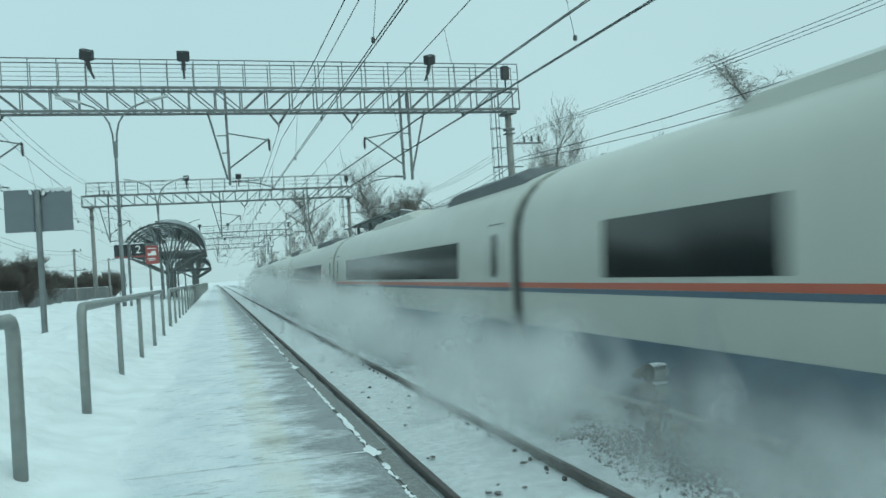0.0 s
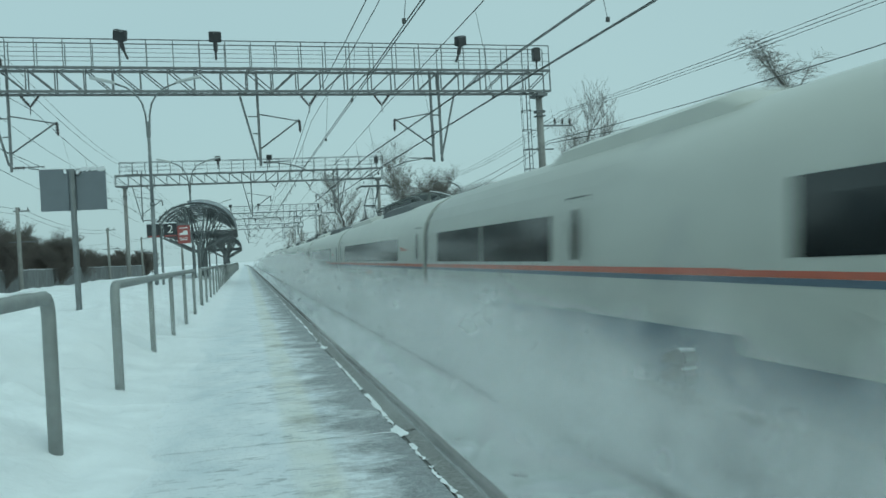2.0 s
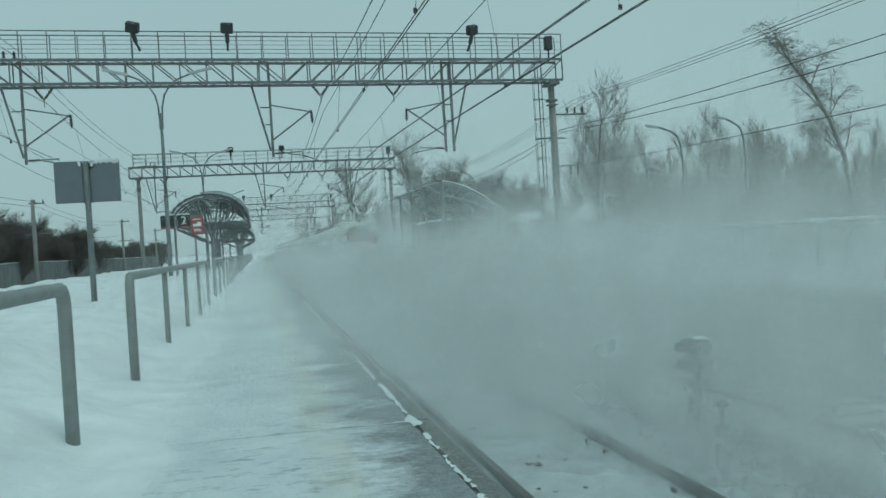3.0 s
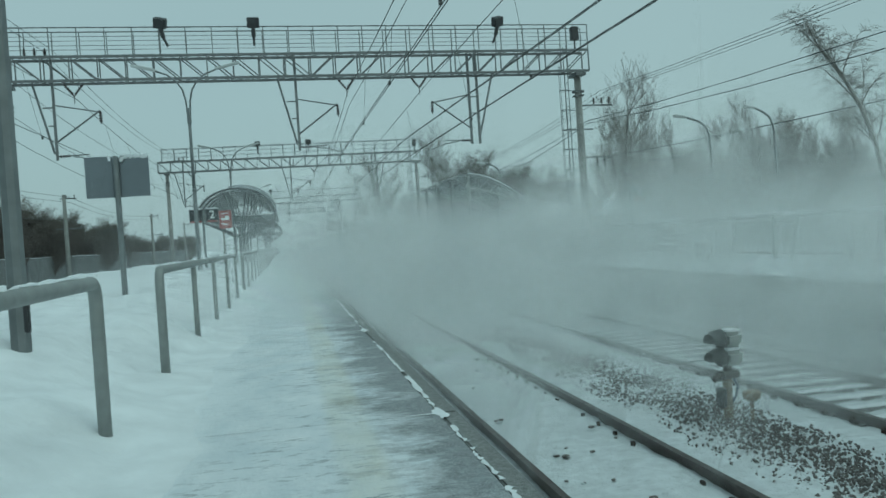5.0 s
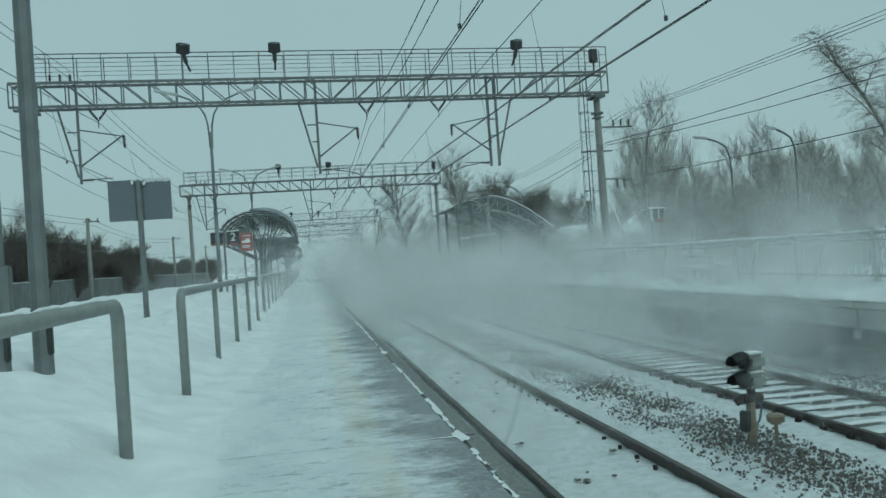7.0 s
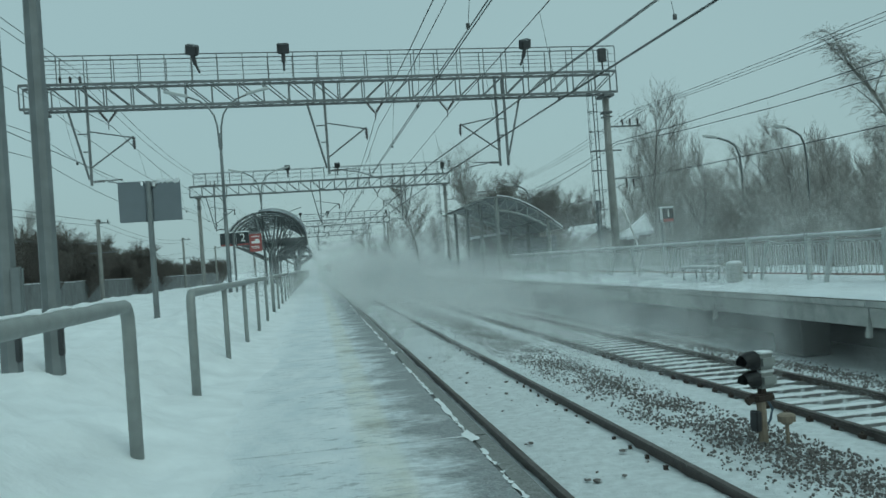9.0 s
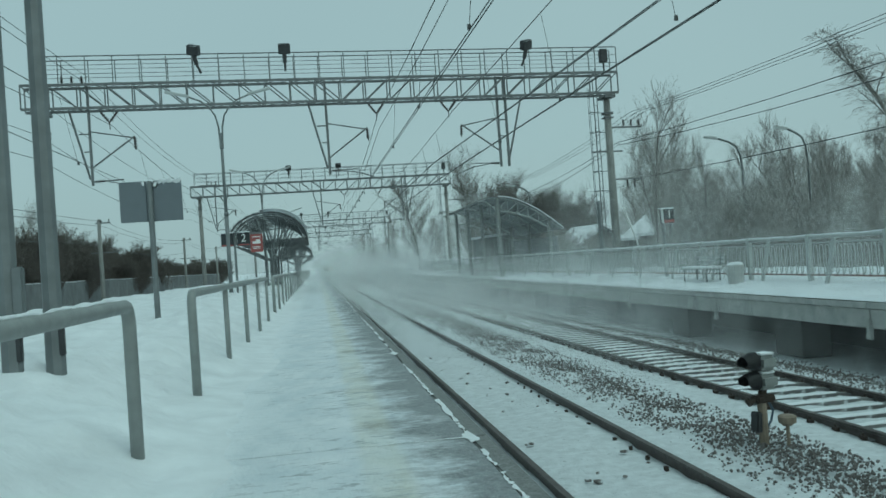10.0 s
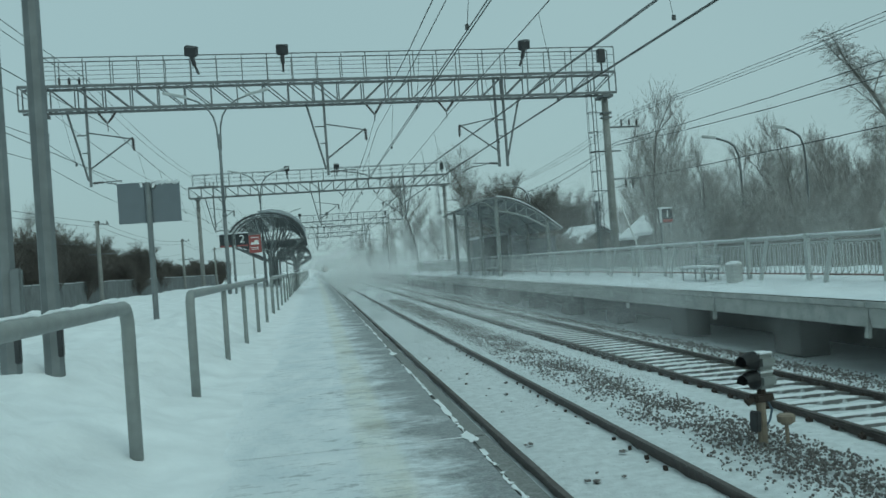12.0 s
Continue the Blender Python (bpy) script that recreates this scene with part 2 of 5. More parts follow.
M_HOUSE = mat("house_boards", (0.20, 0.19, 0.18), 0.9, dark=0.75, scale=2)
M_ORANGE = mat("rusty_cap", (0.30, 0.25, 0.19), 0.7, dark=0.7, scale=10)
M_DUST = dust_mat("airborne_snow", 0.12)
M_DUST_LOW = dust_mat("airborne_snow_dense", 0.23)
M_DUST_THIN = dust_mat("airborne_snow_thin", 0.16)
M_DUST_HAZE = dust_mat("airborne_snow_haze", 0.07)


# ---- mesh helpers ----
def box(bm, c, s, r=(0, 0, 0), bevel=0.0):
    m = pose(*c, *r) @ Matrix.Diagonal((*s, 1))
    got = bmesh.ops.create_cube(bm, size=1.0, matrix=m)
    if bevel:
        edges = list({e for v in got["verts"] for e in v.link_edges})
        bmesh.ops.bevel(bm, geom=edges, offset=bevel, segments=2, affect="EDGES")


def rod(bm, a, b, r, n=8, r2=None, caps=True):
    a, b = Vector(a), Vector(b)
    d = b - a
    m = Matrix.Translation((a + b) / 2) @ d.to_track_quat("Z", "Y").to_matrix().to_4x4()
    bmesh.ops.create_cone(bm, cap_ends=caps, segments=n, radius1=r, radius2=r if r2 is None else r2, depth=d.length, matrix=m)


def pipe(bm, pts, r, n=8):
    """A round pipe along a bent line, in one skin."""
    pts = [Vector(p) for p in pts]
    rings, q, old = [], None, None
    for i, p in enumerate(pts):
        d = (pts[min(i + 1, len(pts) - 1)] - pts[max(i - 1, 0)]).normalized()
        q = d.to_track_quat("Z", "Y") if q is None else old.rotation_difference(d) @ q
        old = d
        rings.append([bm.verts.new(p + q @ Vector((r * math.cos(2 * math.pi * k / n), r * math.sin(2 * math.pi * k / n), 0))) for k in range(n)])
    for a, b in zip(rings, rings[1:]):
        for k in range(n):
            bm.faces.new((a[k], a[(k + 1) % n], b[(k + 1) % n], b[k]))
    bm.faces.new(rings[0][::-1])
    bm.faces.new(rings[-1])


def extrude_y(bm, prof, y0, y1, closed=True):
    a = [bm.verts.new((x, y0, z)) for x, z in prof]
    b = [bm.verts.new((x, y1, z)) for x, z in prof]
    for i in range(len(prof) if closed else len(prof) - 1):
        j = (i + 1) % len(prof)
        bm.faces.new((a[i], a[j], b[j], b[i]))
    if closed:
        bm.faces.new(a[::-1])
        bm.faces.new(b)


def finish(name, bm, material, smooth=False):
    bmesh.ops.recalc_face_normals(bm, faces=bm.faces)
    me = bpy.data.meshes.new(name)
    bm.to_mesh(me)
    bm.free()
    me.materials.append(material)
    if smooth:
        for p in me.polygons:
            p.use_smooth = True
    return me


def thing(name, bm, material, label, category, group="", kind="", smooth=False, at=None):
    ob = tagged(new(name, finish(name, bm, material, smooth)), label, category, group, kind)
    if at is not None:
        ob.matrix_basis = at
    return ob


def empty(name, label, category, group="", at=None, kind=""):
    ob = tagged(new(name), label, category, group, kind)
    ob.empty_display_size = 0.2
    if at is not None:
        ob.matrix_basis = at
    return ob


def part(name, bm, material, parent, label="", smooth=False):
    ob = new(name, finish(name, bm, material, smooth))
    ob.parent = parent
    if label:
        ob["label"] = label
    return ob


def copy_part(ob, m):
    c = ob.copy()
    scene.collection.objects.link(c)
    c.matrix_basis = m
    return c


# ---- ground, trackbed, platforms ----
def build_ground():
    bm = bmesh.new()
    bmesh.ops.create_grid(bm, x_segments=40, y_segments=40, size=3000, matrix=Matrix.Translation((0, 0, -0.42)))
    thing("ground", bm, M_SNOW, "flat snow-covered ground around the station", "ground", kind="structure")
    # trackbed with hollows along the rails
    me = bpy.data.meshes.new("trackbed")
    xs = np.arange(0.9, 9.9, 0.09)
    ys = np.concatenate((np.arange(3.0, 30, 0.12), np.arange(30, 90, 0.6), np.arange(90, 420, 6.0)))
    ys = np.concatenate((np.arange(-60, 3.0, 1.5), ys))
    verts, faces = [], []
    for y in ys:
        for x in xs:
            z = -0.105 + 0.035 * noise.noise((x * 1.3, y * 0.6, 0)) + 0.025 * noise.noise((x * 5, y * 4, 3)) + 0.012 * noise.noise((x * 13, y * 11, 7))
            for rx in (2.25, 3.77, 6.35, 7.87):
                z -= 0.02 * math.exp(-((x - rx) / 0.13) ** 2)
            if x > 8.6 or x < 1.5:
                z -= 0.15 * min(1, max(x - 8.6, 1.5 - x) / 0.5)
            verts.append((x, y, z))
    w = len(xs)
    for j in range(len(ys) - 1):
        for i in range(w - 1):
            a = j * w + i
            faces.append((a, a + 1, a + 1 + w, a + w))
    me.from_pydata(verts, [], faces)
    me.materials.append(M_BED)
    for p in me.polygons:
        p.use_smooth = True
    tagged(new("trackbed", me), "snow-dusted ballast bed under two railway tracks", "track bed", kind="structure")


def build_far_bank():
    """Drifted snow behind the raised platform."""
    me = bpy.data.meshes.new("snow_slope")
    xs, ys = np.arange(13.55, 24.0, 0.5), np.concatenate((np.arange(4, 60, 0.6), np.arange(60, 200, 5)))
    verts = [(x, y, -0.45 + 1.75 * max(0.0, 1 - (x - 13.5) / 9.5) + 0.22 * noise.noise((x * 0.6, y * 0.4, 3)) + 0.08 * noise.noise((x * 2, y * 1.5, 6))) for y in ys for x in xs]
    w = len(xs)
    me.from_pydata(verts, [], [(j * w + i, j * w + i + 1, j * w + i + 1 + w, j * w + i + w) for j in range(len(ys) - 1) for i in range(w - 1)])
    me.materials.append(M_SNOW)
    for p in me.polygons:
        p.use_smooth = True
    tagged(new("snow_slope", me), "drifted snow sloping away behind the raised platform", "snow", kind="structure")


def snow_profile(x):
    pts = ((-0.5, 1.08), (-0.85, 1.103), (-1.25, 1.145), (-1.6, 1.30), (-2.0, 1.48), (-2.6, 1.60), (-5, 1.66), (-8.3, 1.70), (-9.3, 1.3), (-11, 0.0), (-12, -0.3))
    for (x1, z1), (x0, z0) in zip(pts, pts[1:]):
        if x >= x0:
            return z0 + (z1 - z0) * (x - x0) / (x1 - x0)
    return -0.4


def build_near_platform():
    plat = empty("platform_near", "long concrete platform under trodden snow", "platform", kind="structure")
    # side wall below the slabs, its shade painted in with the dark concrete
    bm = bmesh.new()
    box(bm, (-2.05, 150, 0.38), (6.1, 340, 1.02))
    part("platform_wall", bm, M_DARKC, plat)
    bm = bmesh.new()
    box(bm, (-0.21, 0, 0), (2.38, 6.105, 0.16), bevel=0.008)
    slab = part("slab", bm, M_PLAT, plat, "snow-covered walkway slab with wind-bared concrete")
    slab.matrix_basis = pose(0, 3.0, 1.02)
    bm = bmesh.new()
    box(bm, (0, 0, 0), (0.135, 6.10, 0.2), bevel=0.012)
    kerb = part("edge_stone", bm, M_EDGE, plat, "bare concrete edge strip")
    kerb.matrix_basis = pose(1.055, 3.0, 1.0)
    y = 9.13
    for i in range(-2, 40):
        yy = 3.03 + 6.12 * i
        if i == 0:
            slab.location.y = kerb.location.y = yy
            continue
        copy_part(slab, pose(0, yy, 1.02))
        copy_part(kerb, pose(1.055, yy, 1.0))
    # snow line lodged in the joint before the edge strip
    rng = random.Random(4)
    bm = bmesh.new()
    y = 2.0
    while y < 90:
        ln = rng.uniform(0.25, 1.2)
        w = rng.uniform(0.014, 0.04)
        if rng.random() < 0.93:
            n = 9
            top = [bm.verts.new((0.975 + rng.uniform(-0.014, 0.014) + (w if k % 2 else 0), y + ln * (k // 2) / n, 1.104)) for k in range(2 * (n + 1))]
            for k in range(n):
                bm.faces.new((top[2 * k], top[2 * k + 1], top[2 * k + 3], top[2 * k + 2]))
        y += ln + rng.uniform(0, 0.35)
    for k in range(15):
        yy = 6.09 + 6.12 * k - 0.03
        bm.faces.new([bm.verts.new((0.985 + 0.055 * math.cos(a) * rng.uniform(0.5, 1.2), yy + 0.24 * math.sin(a) * rng.uniform(0.5, 1.25), 1.106)) for a in np.linspace(0, 2 * math.pi, 19)[:-1]])
        strip = [bm.verts.new((x, yy + rng.uniform(-0.014, 0.014) + d * (0.4 + 1.6 * max(0, x)), 1.104)) for x in np.linspace(-1.2, 0.95, 20) for d in (-0.006, 0.008)]
        for q in range(19):
            bm.faces.new((strip[2 * q], strip[2 * q + 1], strip[2 * q + 3], strip[2 * q + 2]))
    part("joint_snow", bm, M_SNOW, plat, "white snow lodged in the slab joints")
    # heaped snow behind the railing
    me = bpy.data.meshes.new("snow_bank")
    xs = np.concatenate((np.arange(-0.5, -3.2, -0.08), np.arange(-3.2, -12.2, -0.35)))
    ys = np.concatenate((np.arange(-4, 3, 0.8), np.arange(3, 22, 0.13), np.arange(22, 60, 0.5), np.arange(60, 330, 4.0)))
    verts, faces = [], []
    for y in ys:
        for x in xs:
            z = snow_profile(min(-0.5, x + 0.30 * noise.noise((y * 0.45, 1.7, 0)) + 0.10 * noise.noise((y * 2.1, 4.7, x))))
            amp = min(1.0, max(0.0, (-0.9 - x) / 0.6))
            z += amp * (0.13 * noise.noise((x * 0.8, y * 0.5, 2)) + 0.10 * noise.noise((x * 2.2, y * 1.5, 5)) + 0.05 * noise.noise((x * 6, y * 5, 9)) - 0.20 * max(0.0, noise.noise((x * 1.7, y * 2.0, 14)) - 0.2))
            verts.append((x, y, z))
    w = len(xs)
    for j in range(len(ys) - 1):
        for i in range(w - 1):
            a = j * w + i
            faces.append((a, a + w, a + w + 1, a + 1))
    me.from_pydata(verts, [], faces)
    me.materials.append(M_SNOW)
    for p in me.polygons:
        p.use_smooth = True
    tagged(new("snow_bank", me), "deep heaped snow behind the platform railing", "snow", kind="structure")


def build_far_platform():
    plat = empty("platform_far", "raised concrete platform with smooth snow on top", "platform", kind="structure")
    bm = bmesh.new()
    # deck with its front beam, overhanging a support coloured dark for the shade
    extrude_y(bm, [(9.55, 1.08), (9.55, 0.98), (9.62, 0.95), (9.62, 0.62), (9.95, 0.55), (13.5, 0.55), (13.5, 1.08)], 0, 5.96)
    beam = part("platform_beam", bm, M_CONC, plat)
    beam.matrix_basis = pose(0, -3.8, 0)
    for i in range(1, 34):
        copy_part(beam, pose(0, -3.8 + 6.0 * i, 0))
    # rear wall and piers: the recess's shade comes from their dark base colour
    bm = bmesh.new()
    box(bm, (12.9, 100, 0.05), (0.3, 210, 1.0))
    part("platform_base", bm, M_DARKC, plat, "rear wall under the deck, recess shade put in its colour")
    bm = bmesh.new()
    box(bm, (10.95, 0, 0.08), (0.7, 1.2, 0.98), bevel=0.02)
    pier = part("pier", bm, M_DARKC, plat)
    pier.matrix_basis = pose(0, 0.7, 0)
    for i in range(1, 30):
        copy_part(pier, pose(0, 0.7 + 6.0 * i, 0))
    bm = bmesh.new()
    box(bm, (9.60, 0, 0.60), (0.08, 0.10, 0.36), bevel=0.012)
    box(bm, (9.60, 0.03, 0.47), (0.05, 0.16, 0.10), bevel=0.012)
    strap = part("joint_plate", bm, M_CONC, plat, "stained plate hanging over the joint of two beams")
    strap.matrix_basis = pose(0, 2.18, 0)
    for i in range(1, 30):
        copy_part(strap, pose(0, 2.18 + 6.0 * i, 0))
    me = bpy.data.meshes.new("deck_snow")
    xs, ys = np.arange(9.6, 13.61, 0.25), np.concatenate((np.arange(-4, 50, 0.4), np.arange(50, 206, 3)))
    verts = [(x, y, 1.10 + (0.07 + 0.05 * noise.noise((x, y * 0.7, 0)) + 0.03 * noise.noise((x * 3, y * 2.2, 5)) if x > 9.7 else 0) + max(0, x - 10.9) * 0.10) for y in ys for x in xs]
    w = len(xs)
    me.from_pydata(verts, [], [(j * w + i, j * w + i + 1, j * w + i + 1 + w, j * w + i + w) for j in range(len(ys) - 1) for i in range(w - 1)])
    me.materials.append(M_PLATFAR)
    for p in me.polygons:
        p.use_smooth = True
    ob = new("deck_snow", me)
    ob.parent = plat


# ---- rails, sleepers, ballast ----
def build_tracks():
    prof = [(-0.036, 0), (0.036, 0), (0.036, -0.03), (0.01, -0.045), (0.01, -0.15), (0.07, -0.168), (0.07, -0.18), (-0.07, -0.18), (-0.07, -0.168), (-0.01, -0.15), (-0.01, -0.045), (-0.036, -0.03)]
    bm = bmesh.new()
    extrude_y(bm, prof, -60, 420)
    rail = thing("rail", bm, M_RAIL, "dark steel rail with snow along its foot", "rail", "running rails", at=pose(2.25, 0, 0))
    for x in (3.77, 6.35, 7.87):
        copy_thing(rail, pose(x, 0, 0))
    # sleepers of the cleared track, half under snow
    bm = bmesh.new()
    prof = [(-1.3, -0.17), (-0.92, -0.14), (-0.66, -0.072), (0.66, -0.066), (0.92, -0.14), (1.3, -0.17), (1.3, -0.3), (-1.3, -0.3)]
    extrude_y(bm, prof, -0.07, 0.07)
    sl = thing("sleeper", bm, M_SLEEP, "concrete sleeper half buried in snow", "sleeper", "sleepers of the cleared track", at=pose(7.11, 4.0, 0))
    bm = bmesh.new()
    box(bm, (0, 0.02, -0.085), (0.055, 0.08, 0.05), (8, 0, 10))
    rod(bm, (0, 0.02, -0.07), (0, 0.02, -0.03), 0.014, 6)
    fast = part("fastener", bm, M_FAST, sl, "rusty rail clip and bolt")
    fast.matrix_basis = pose(-0.865, 0, 0)
    bm = bmesh.new()
    extrude_y(bm, [(-0.64, -0.074), (-0.3, -0.06), (0.3, -0.058), (0.64, -0.07), (0.64, -0.1), (-0.64, -0.1)], -0.045, 0.11)
    part("snow_cap", bm, M_SNOW, sl, "snow lying on the sleeper")
    for dx in (-0.655, 0.655, 0.865):
        copy_part(fast, pose(dx, 0, 0))
    for i in range(1, 130):
        copy_thing(sl, pose(7.11, 4.0 + 0.55 * i, 0, 0, 0, 0.6 * math.sin(i * 7.1)))
    # clips standing out of the snow on the other track
    bm = bmesh.new()
    rng = random.Random(7)
    for i in range(110):
        y = 4.2 + 0.55 * i
        for rx in (3.77,):
            for dx in (-0.13, 0.13):
                if rng.random() < 0.75:
                    box(bm, (rx + dx + rng.uniform(-0.01, 0.01), y, -0.10), (0.035, 0.05, 0.05), (rng.uniform(-9, 9), 0, rng.uniform(-20, 20)))
    thing("rail_clips", bm, M_FAST, "rail clips poking out of the snow", "rail clips", kind="stuff")
    # clods and dark lumps in the snow between the rails
    bm = bmesh.new()
    for i in range(46):
        x, y = rng.uniform(2.45, 3.6), 5.5 + 18 * rng.random() ** 1.6
        s = rng.uniform(0.012, 0.034)
        bmesh.ops.create_icosphere(bm, subdivisions=1, radius=s, matrix=pose(x, y, -0.09 + s * 0.2, 0, 0, rng.uniform(0, 180)) @ Matrix.Diagonal((1.5, rng.uniform(0.7, 2), 0.7, 1)))
    thing("snow_clods", bm, M_STONE, "dark clods scattered on the snowy trackbed", "clods", kind="stuff")
    # ballast shoulder between the tracks and past the cleared one
    base = [Vector(v) for v in ((1, 0, 0), (-1, 0, 0), (0, 1, 0), (0, -1, 0), (0, 0, 1), (0, 0, -1))]
    tri = [(0, 2, 4), (2, 1, 4), (1, 3, 4), (3, 0, 4), (2, 0, 5), (1, 2, 5), (3, 1, 5), (0, 3, 5)]
    verts, faces = [], []
    def stone(x, y, z, s):
        k = len(verts)
        q = Euler((rng.uniform(0, 6), rng.uniform(0, 6), rng.uniform(0, 6))).to_matrix()
        for v in base:
            verts.append(tuple(q @ (v * s * rng.uniform(0.6, 1.25)) + Vector((x, y, z))))
        faces.extend(tuple(k + a for a in f) for f in tri)
    count = 0
    while count < 34000:
        y = 4.5 + 55 * rng.random() ** 1.7
        x = rng.triangular(4.15, 5.75, 5.1) if rng.random() < 0.62 else rng.gauss(8.75, 0.34)
        if not (4.05 < x < 5.95 or 8.1 < x < 9.6):
            continue
        if noise.noise((x * 1.6, y * 0.8, 4)) + 0.5 * noise.noise((x * 5, y * 4, 8)) < rng.uniform(-0.75, 0.05) and x < 8:
            continue
        near = abs(x - 5.06) < 0.6 and abs(y - 9.6) < 1.4
        stone(x, y, -0.088 - (0.1 if x > 8.9 else 0) + (0.03 if near else 0) + rng.uniform(-0.02, 0.012), rng.uniform(0.010, 0.027))
        count += 1
    me = bpy.data.meshes.new("ballast")
    me.from_pydata(verts, [], faces)
    me.materials.append(M_STONE)
    tagged(new("ballast", me), "grey crushed-stone ballast showing through thin snow", "ballast", kind="stuff")


# ---- railings ----
def build_near_railing():
    """Round-shouldered pipe railing in sections."""
    X = -1.25
    def section(y0, posts):
        rail = empty("platform_railing", "grey steel pipe railing with snow on its top bar", "railing", "railing sections", pose(X, y0, 1.1))
        end = posts[-1]
        pts = [(0, 0, -0.05), (0, 0, 0.92)]
        if posts[0] == 0:
            pts += [(0, 0.11 - 0.11 * math.cos(a), 0.97 + 0.13 * math.sin(a)) for a in np.linspace(0.2, math.pi / 2, 5)]
        if len(posts) > 1 and posts[0] == 0:
            bm = bmesh.new()
            pipe(bm, pts + [(0, end + 0.2, 1.10)], 0.045, 10)
            part("top_bar", bm, M_GALV, rail, smooth=True)
        rng = random.Random(int(y0 * 10))
        for p in posts[1:]:
            bm = bmesh.new()
            rod(bm, (0, p, -0.1), (0, p, 1.08), 0.036, 10)
            part("post", bm, M_GALV, rail, smooth=True)
        bm = bmesh.new()
        y = 0.2
        while y < end:
            ln = rng.uniform(0.3, 1.0)
            if rng.random() < 0.75:
                pipe(bm, [(rng.uniform(-0.006, 0.006), y + ln * k / 4, 1.142 + (0.006 if 0 < k < 4 else -0.008)) for k in range(5)], 0.011, 6)
            y += ln
        part("snow_cap", bm, M_SNOW, rail, "thin snow lying on the bar")["kind"] = "stuff"
    # the first section runs past the camera and ends in a bend
    rail = empty("platform_railing", "grey steel pipe railing with snow on its top bar", "railing", "railing sections", pose(X, 6.0, 1.1))
    bm = bmesh.new()
    bend = [(0, -0.11 + 0.11 * math.cos(a), 0.97 + 0.13 * math.sin(a)) for a in np.linspace(0.2, math.pi / 2, 5)]
    pipe(bm, [(0, 0, -0.1), (0, 0, 0.92)] + bend + [(0, -9.0, 1.10)], 0.045, 10)
    part("top_bar", bm, M_GALV, rail, smooth=True)
    for p in (-3.0, -6.0, -9.0):
        bm = bmesh.new()
        rod(bm, (0, p, -0.1), (0, p, 1.08), 0.036, 10)
        part("post", bm, M_GALV, rail, smooth=True)
    bm = bmesh.new()
    rng = random.Random(2)
    y = -0.3
    while y > -5:
        ln = rng.uniform(0.3, 0.9)
        pipe(bm, [(rng.uniform(-0.006, 0.006), y - ln * k / 4, 1.142 + (0.006 if 0 < k < 4 else -0.008)) for k in range(5)], 0.012, 6)
        y -= ln + rng.uniform(0, 0.15)
    part("snow_cap", bm, M_SNOW, rail, "thin snow lying on the bar")["kind"] = "stuff"
    section(8.9, [0, 3.2, 6.4, 9.6, 12.8])
    y = 25.0
    while y < 150:
        section(y, [0, 3.2, 6.4, 9.6, 12.8])
        y += 16.1


def build_far_railing():
    """Painted railing with hooped balusters and flat front stays."""
    X, STEP, Y0 = 11.7, 2.9, 2.0
    unit = empty("parapet_railing", "pale painted steel railing with arched balusters", "railing", "railing panels on the raised platform", pose(X, Y0, 1.14))
    bm = bmesh.new()
    pipe(bm, [(0, 0, 1.14), (0, STEP, 1.14)], 0.045, 8)
    part("top_bar", bm, M_PAINT, unit, smooth=True)
    for z, mt, nm in ((1.0, M_PAINT, "upper_bar"), (0.24, M_RUSTY, "bottom_bar")):
        bm = bmesh.new()
        box(bm, (0, STEP / 2, z), (0.03, STEP, 0.04))
        part(nm, bm, mt, unit, "rusty reddish lower bar" if z < 0.5 else "")
    bm = bmesh.new()
    box(bm, (0, 0, 0.55), (0.11, 0.11, 1.32), bevel=0.008)
    rod(bm, (0, 0, 1.16), (0, 0, 1.24), 0.035, 6)
    part("post", bm, M_PAINT, unit)
    bm = bmesh.new()
    box(bm, (-0.17, STEP * 0.62, 0.54), (0.05, 0.13, 1.2), (0, 13, 0), bevel=0.006)
    part("brace", bm, M_PAINT, unit)
    n = 11
    pitch = (STEP - 0.24) / n
    w = pitch * 0.62
    for k in range(n):
        bm = bmesh.new()
        y0 = 0.14 + k * pitch
        hoop = [(0, y0 + w / 2 - w / 2 * math.cos(a), 0.88 + w / 2 * math.sin(a)) for a in (0.0, 0.8, 1.57, 2.3, 3.14)]
        foot = [(0, y0 + w + (pitch - w) * f, 0.34 - 0.10 * f) for f in (0.0, 0.35, 1.0)]
        pipe(bm, [(0, y0, 0.24)] + hoop + foot, 0.014, 5)
        part("baluster", bm, M_PAINT, unit)
    bm = bmesh.new()
    rng = random.Random(6)
    pipe(bm, [(0.01 * (-1) ** k, STEP * k / 12, 1.178 + rng.uniform(-0.012, 0.016)) for k in range(13)], 0.03, 6)
    part("snow_cap", bm, M_SNOW, unit, "thin snow lying on the bar")
    for i in range(1, 34):
        copy_thing(unit, pose(X, Y0 + STEP * i, 1.14))


# ---- overhead line ----
def insulator(bm, a, b, r=0.07):
    a, b = Vector(a), Vector(b)
    rod(bm, a, b, r * 0.35, 6)
    for k in range(4):
        p, q = a.lerp(b, 0.2 + 0.2 * k - 0.06), a.lerp(b, 0.2 + 0.2 * k + 0.06)
        rod(bm, p, q, r, 8, r * 0.5)


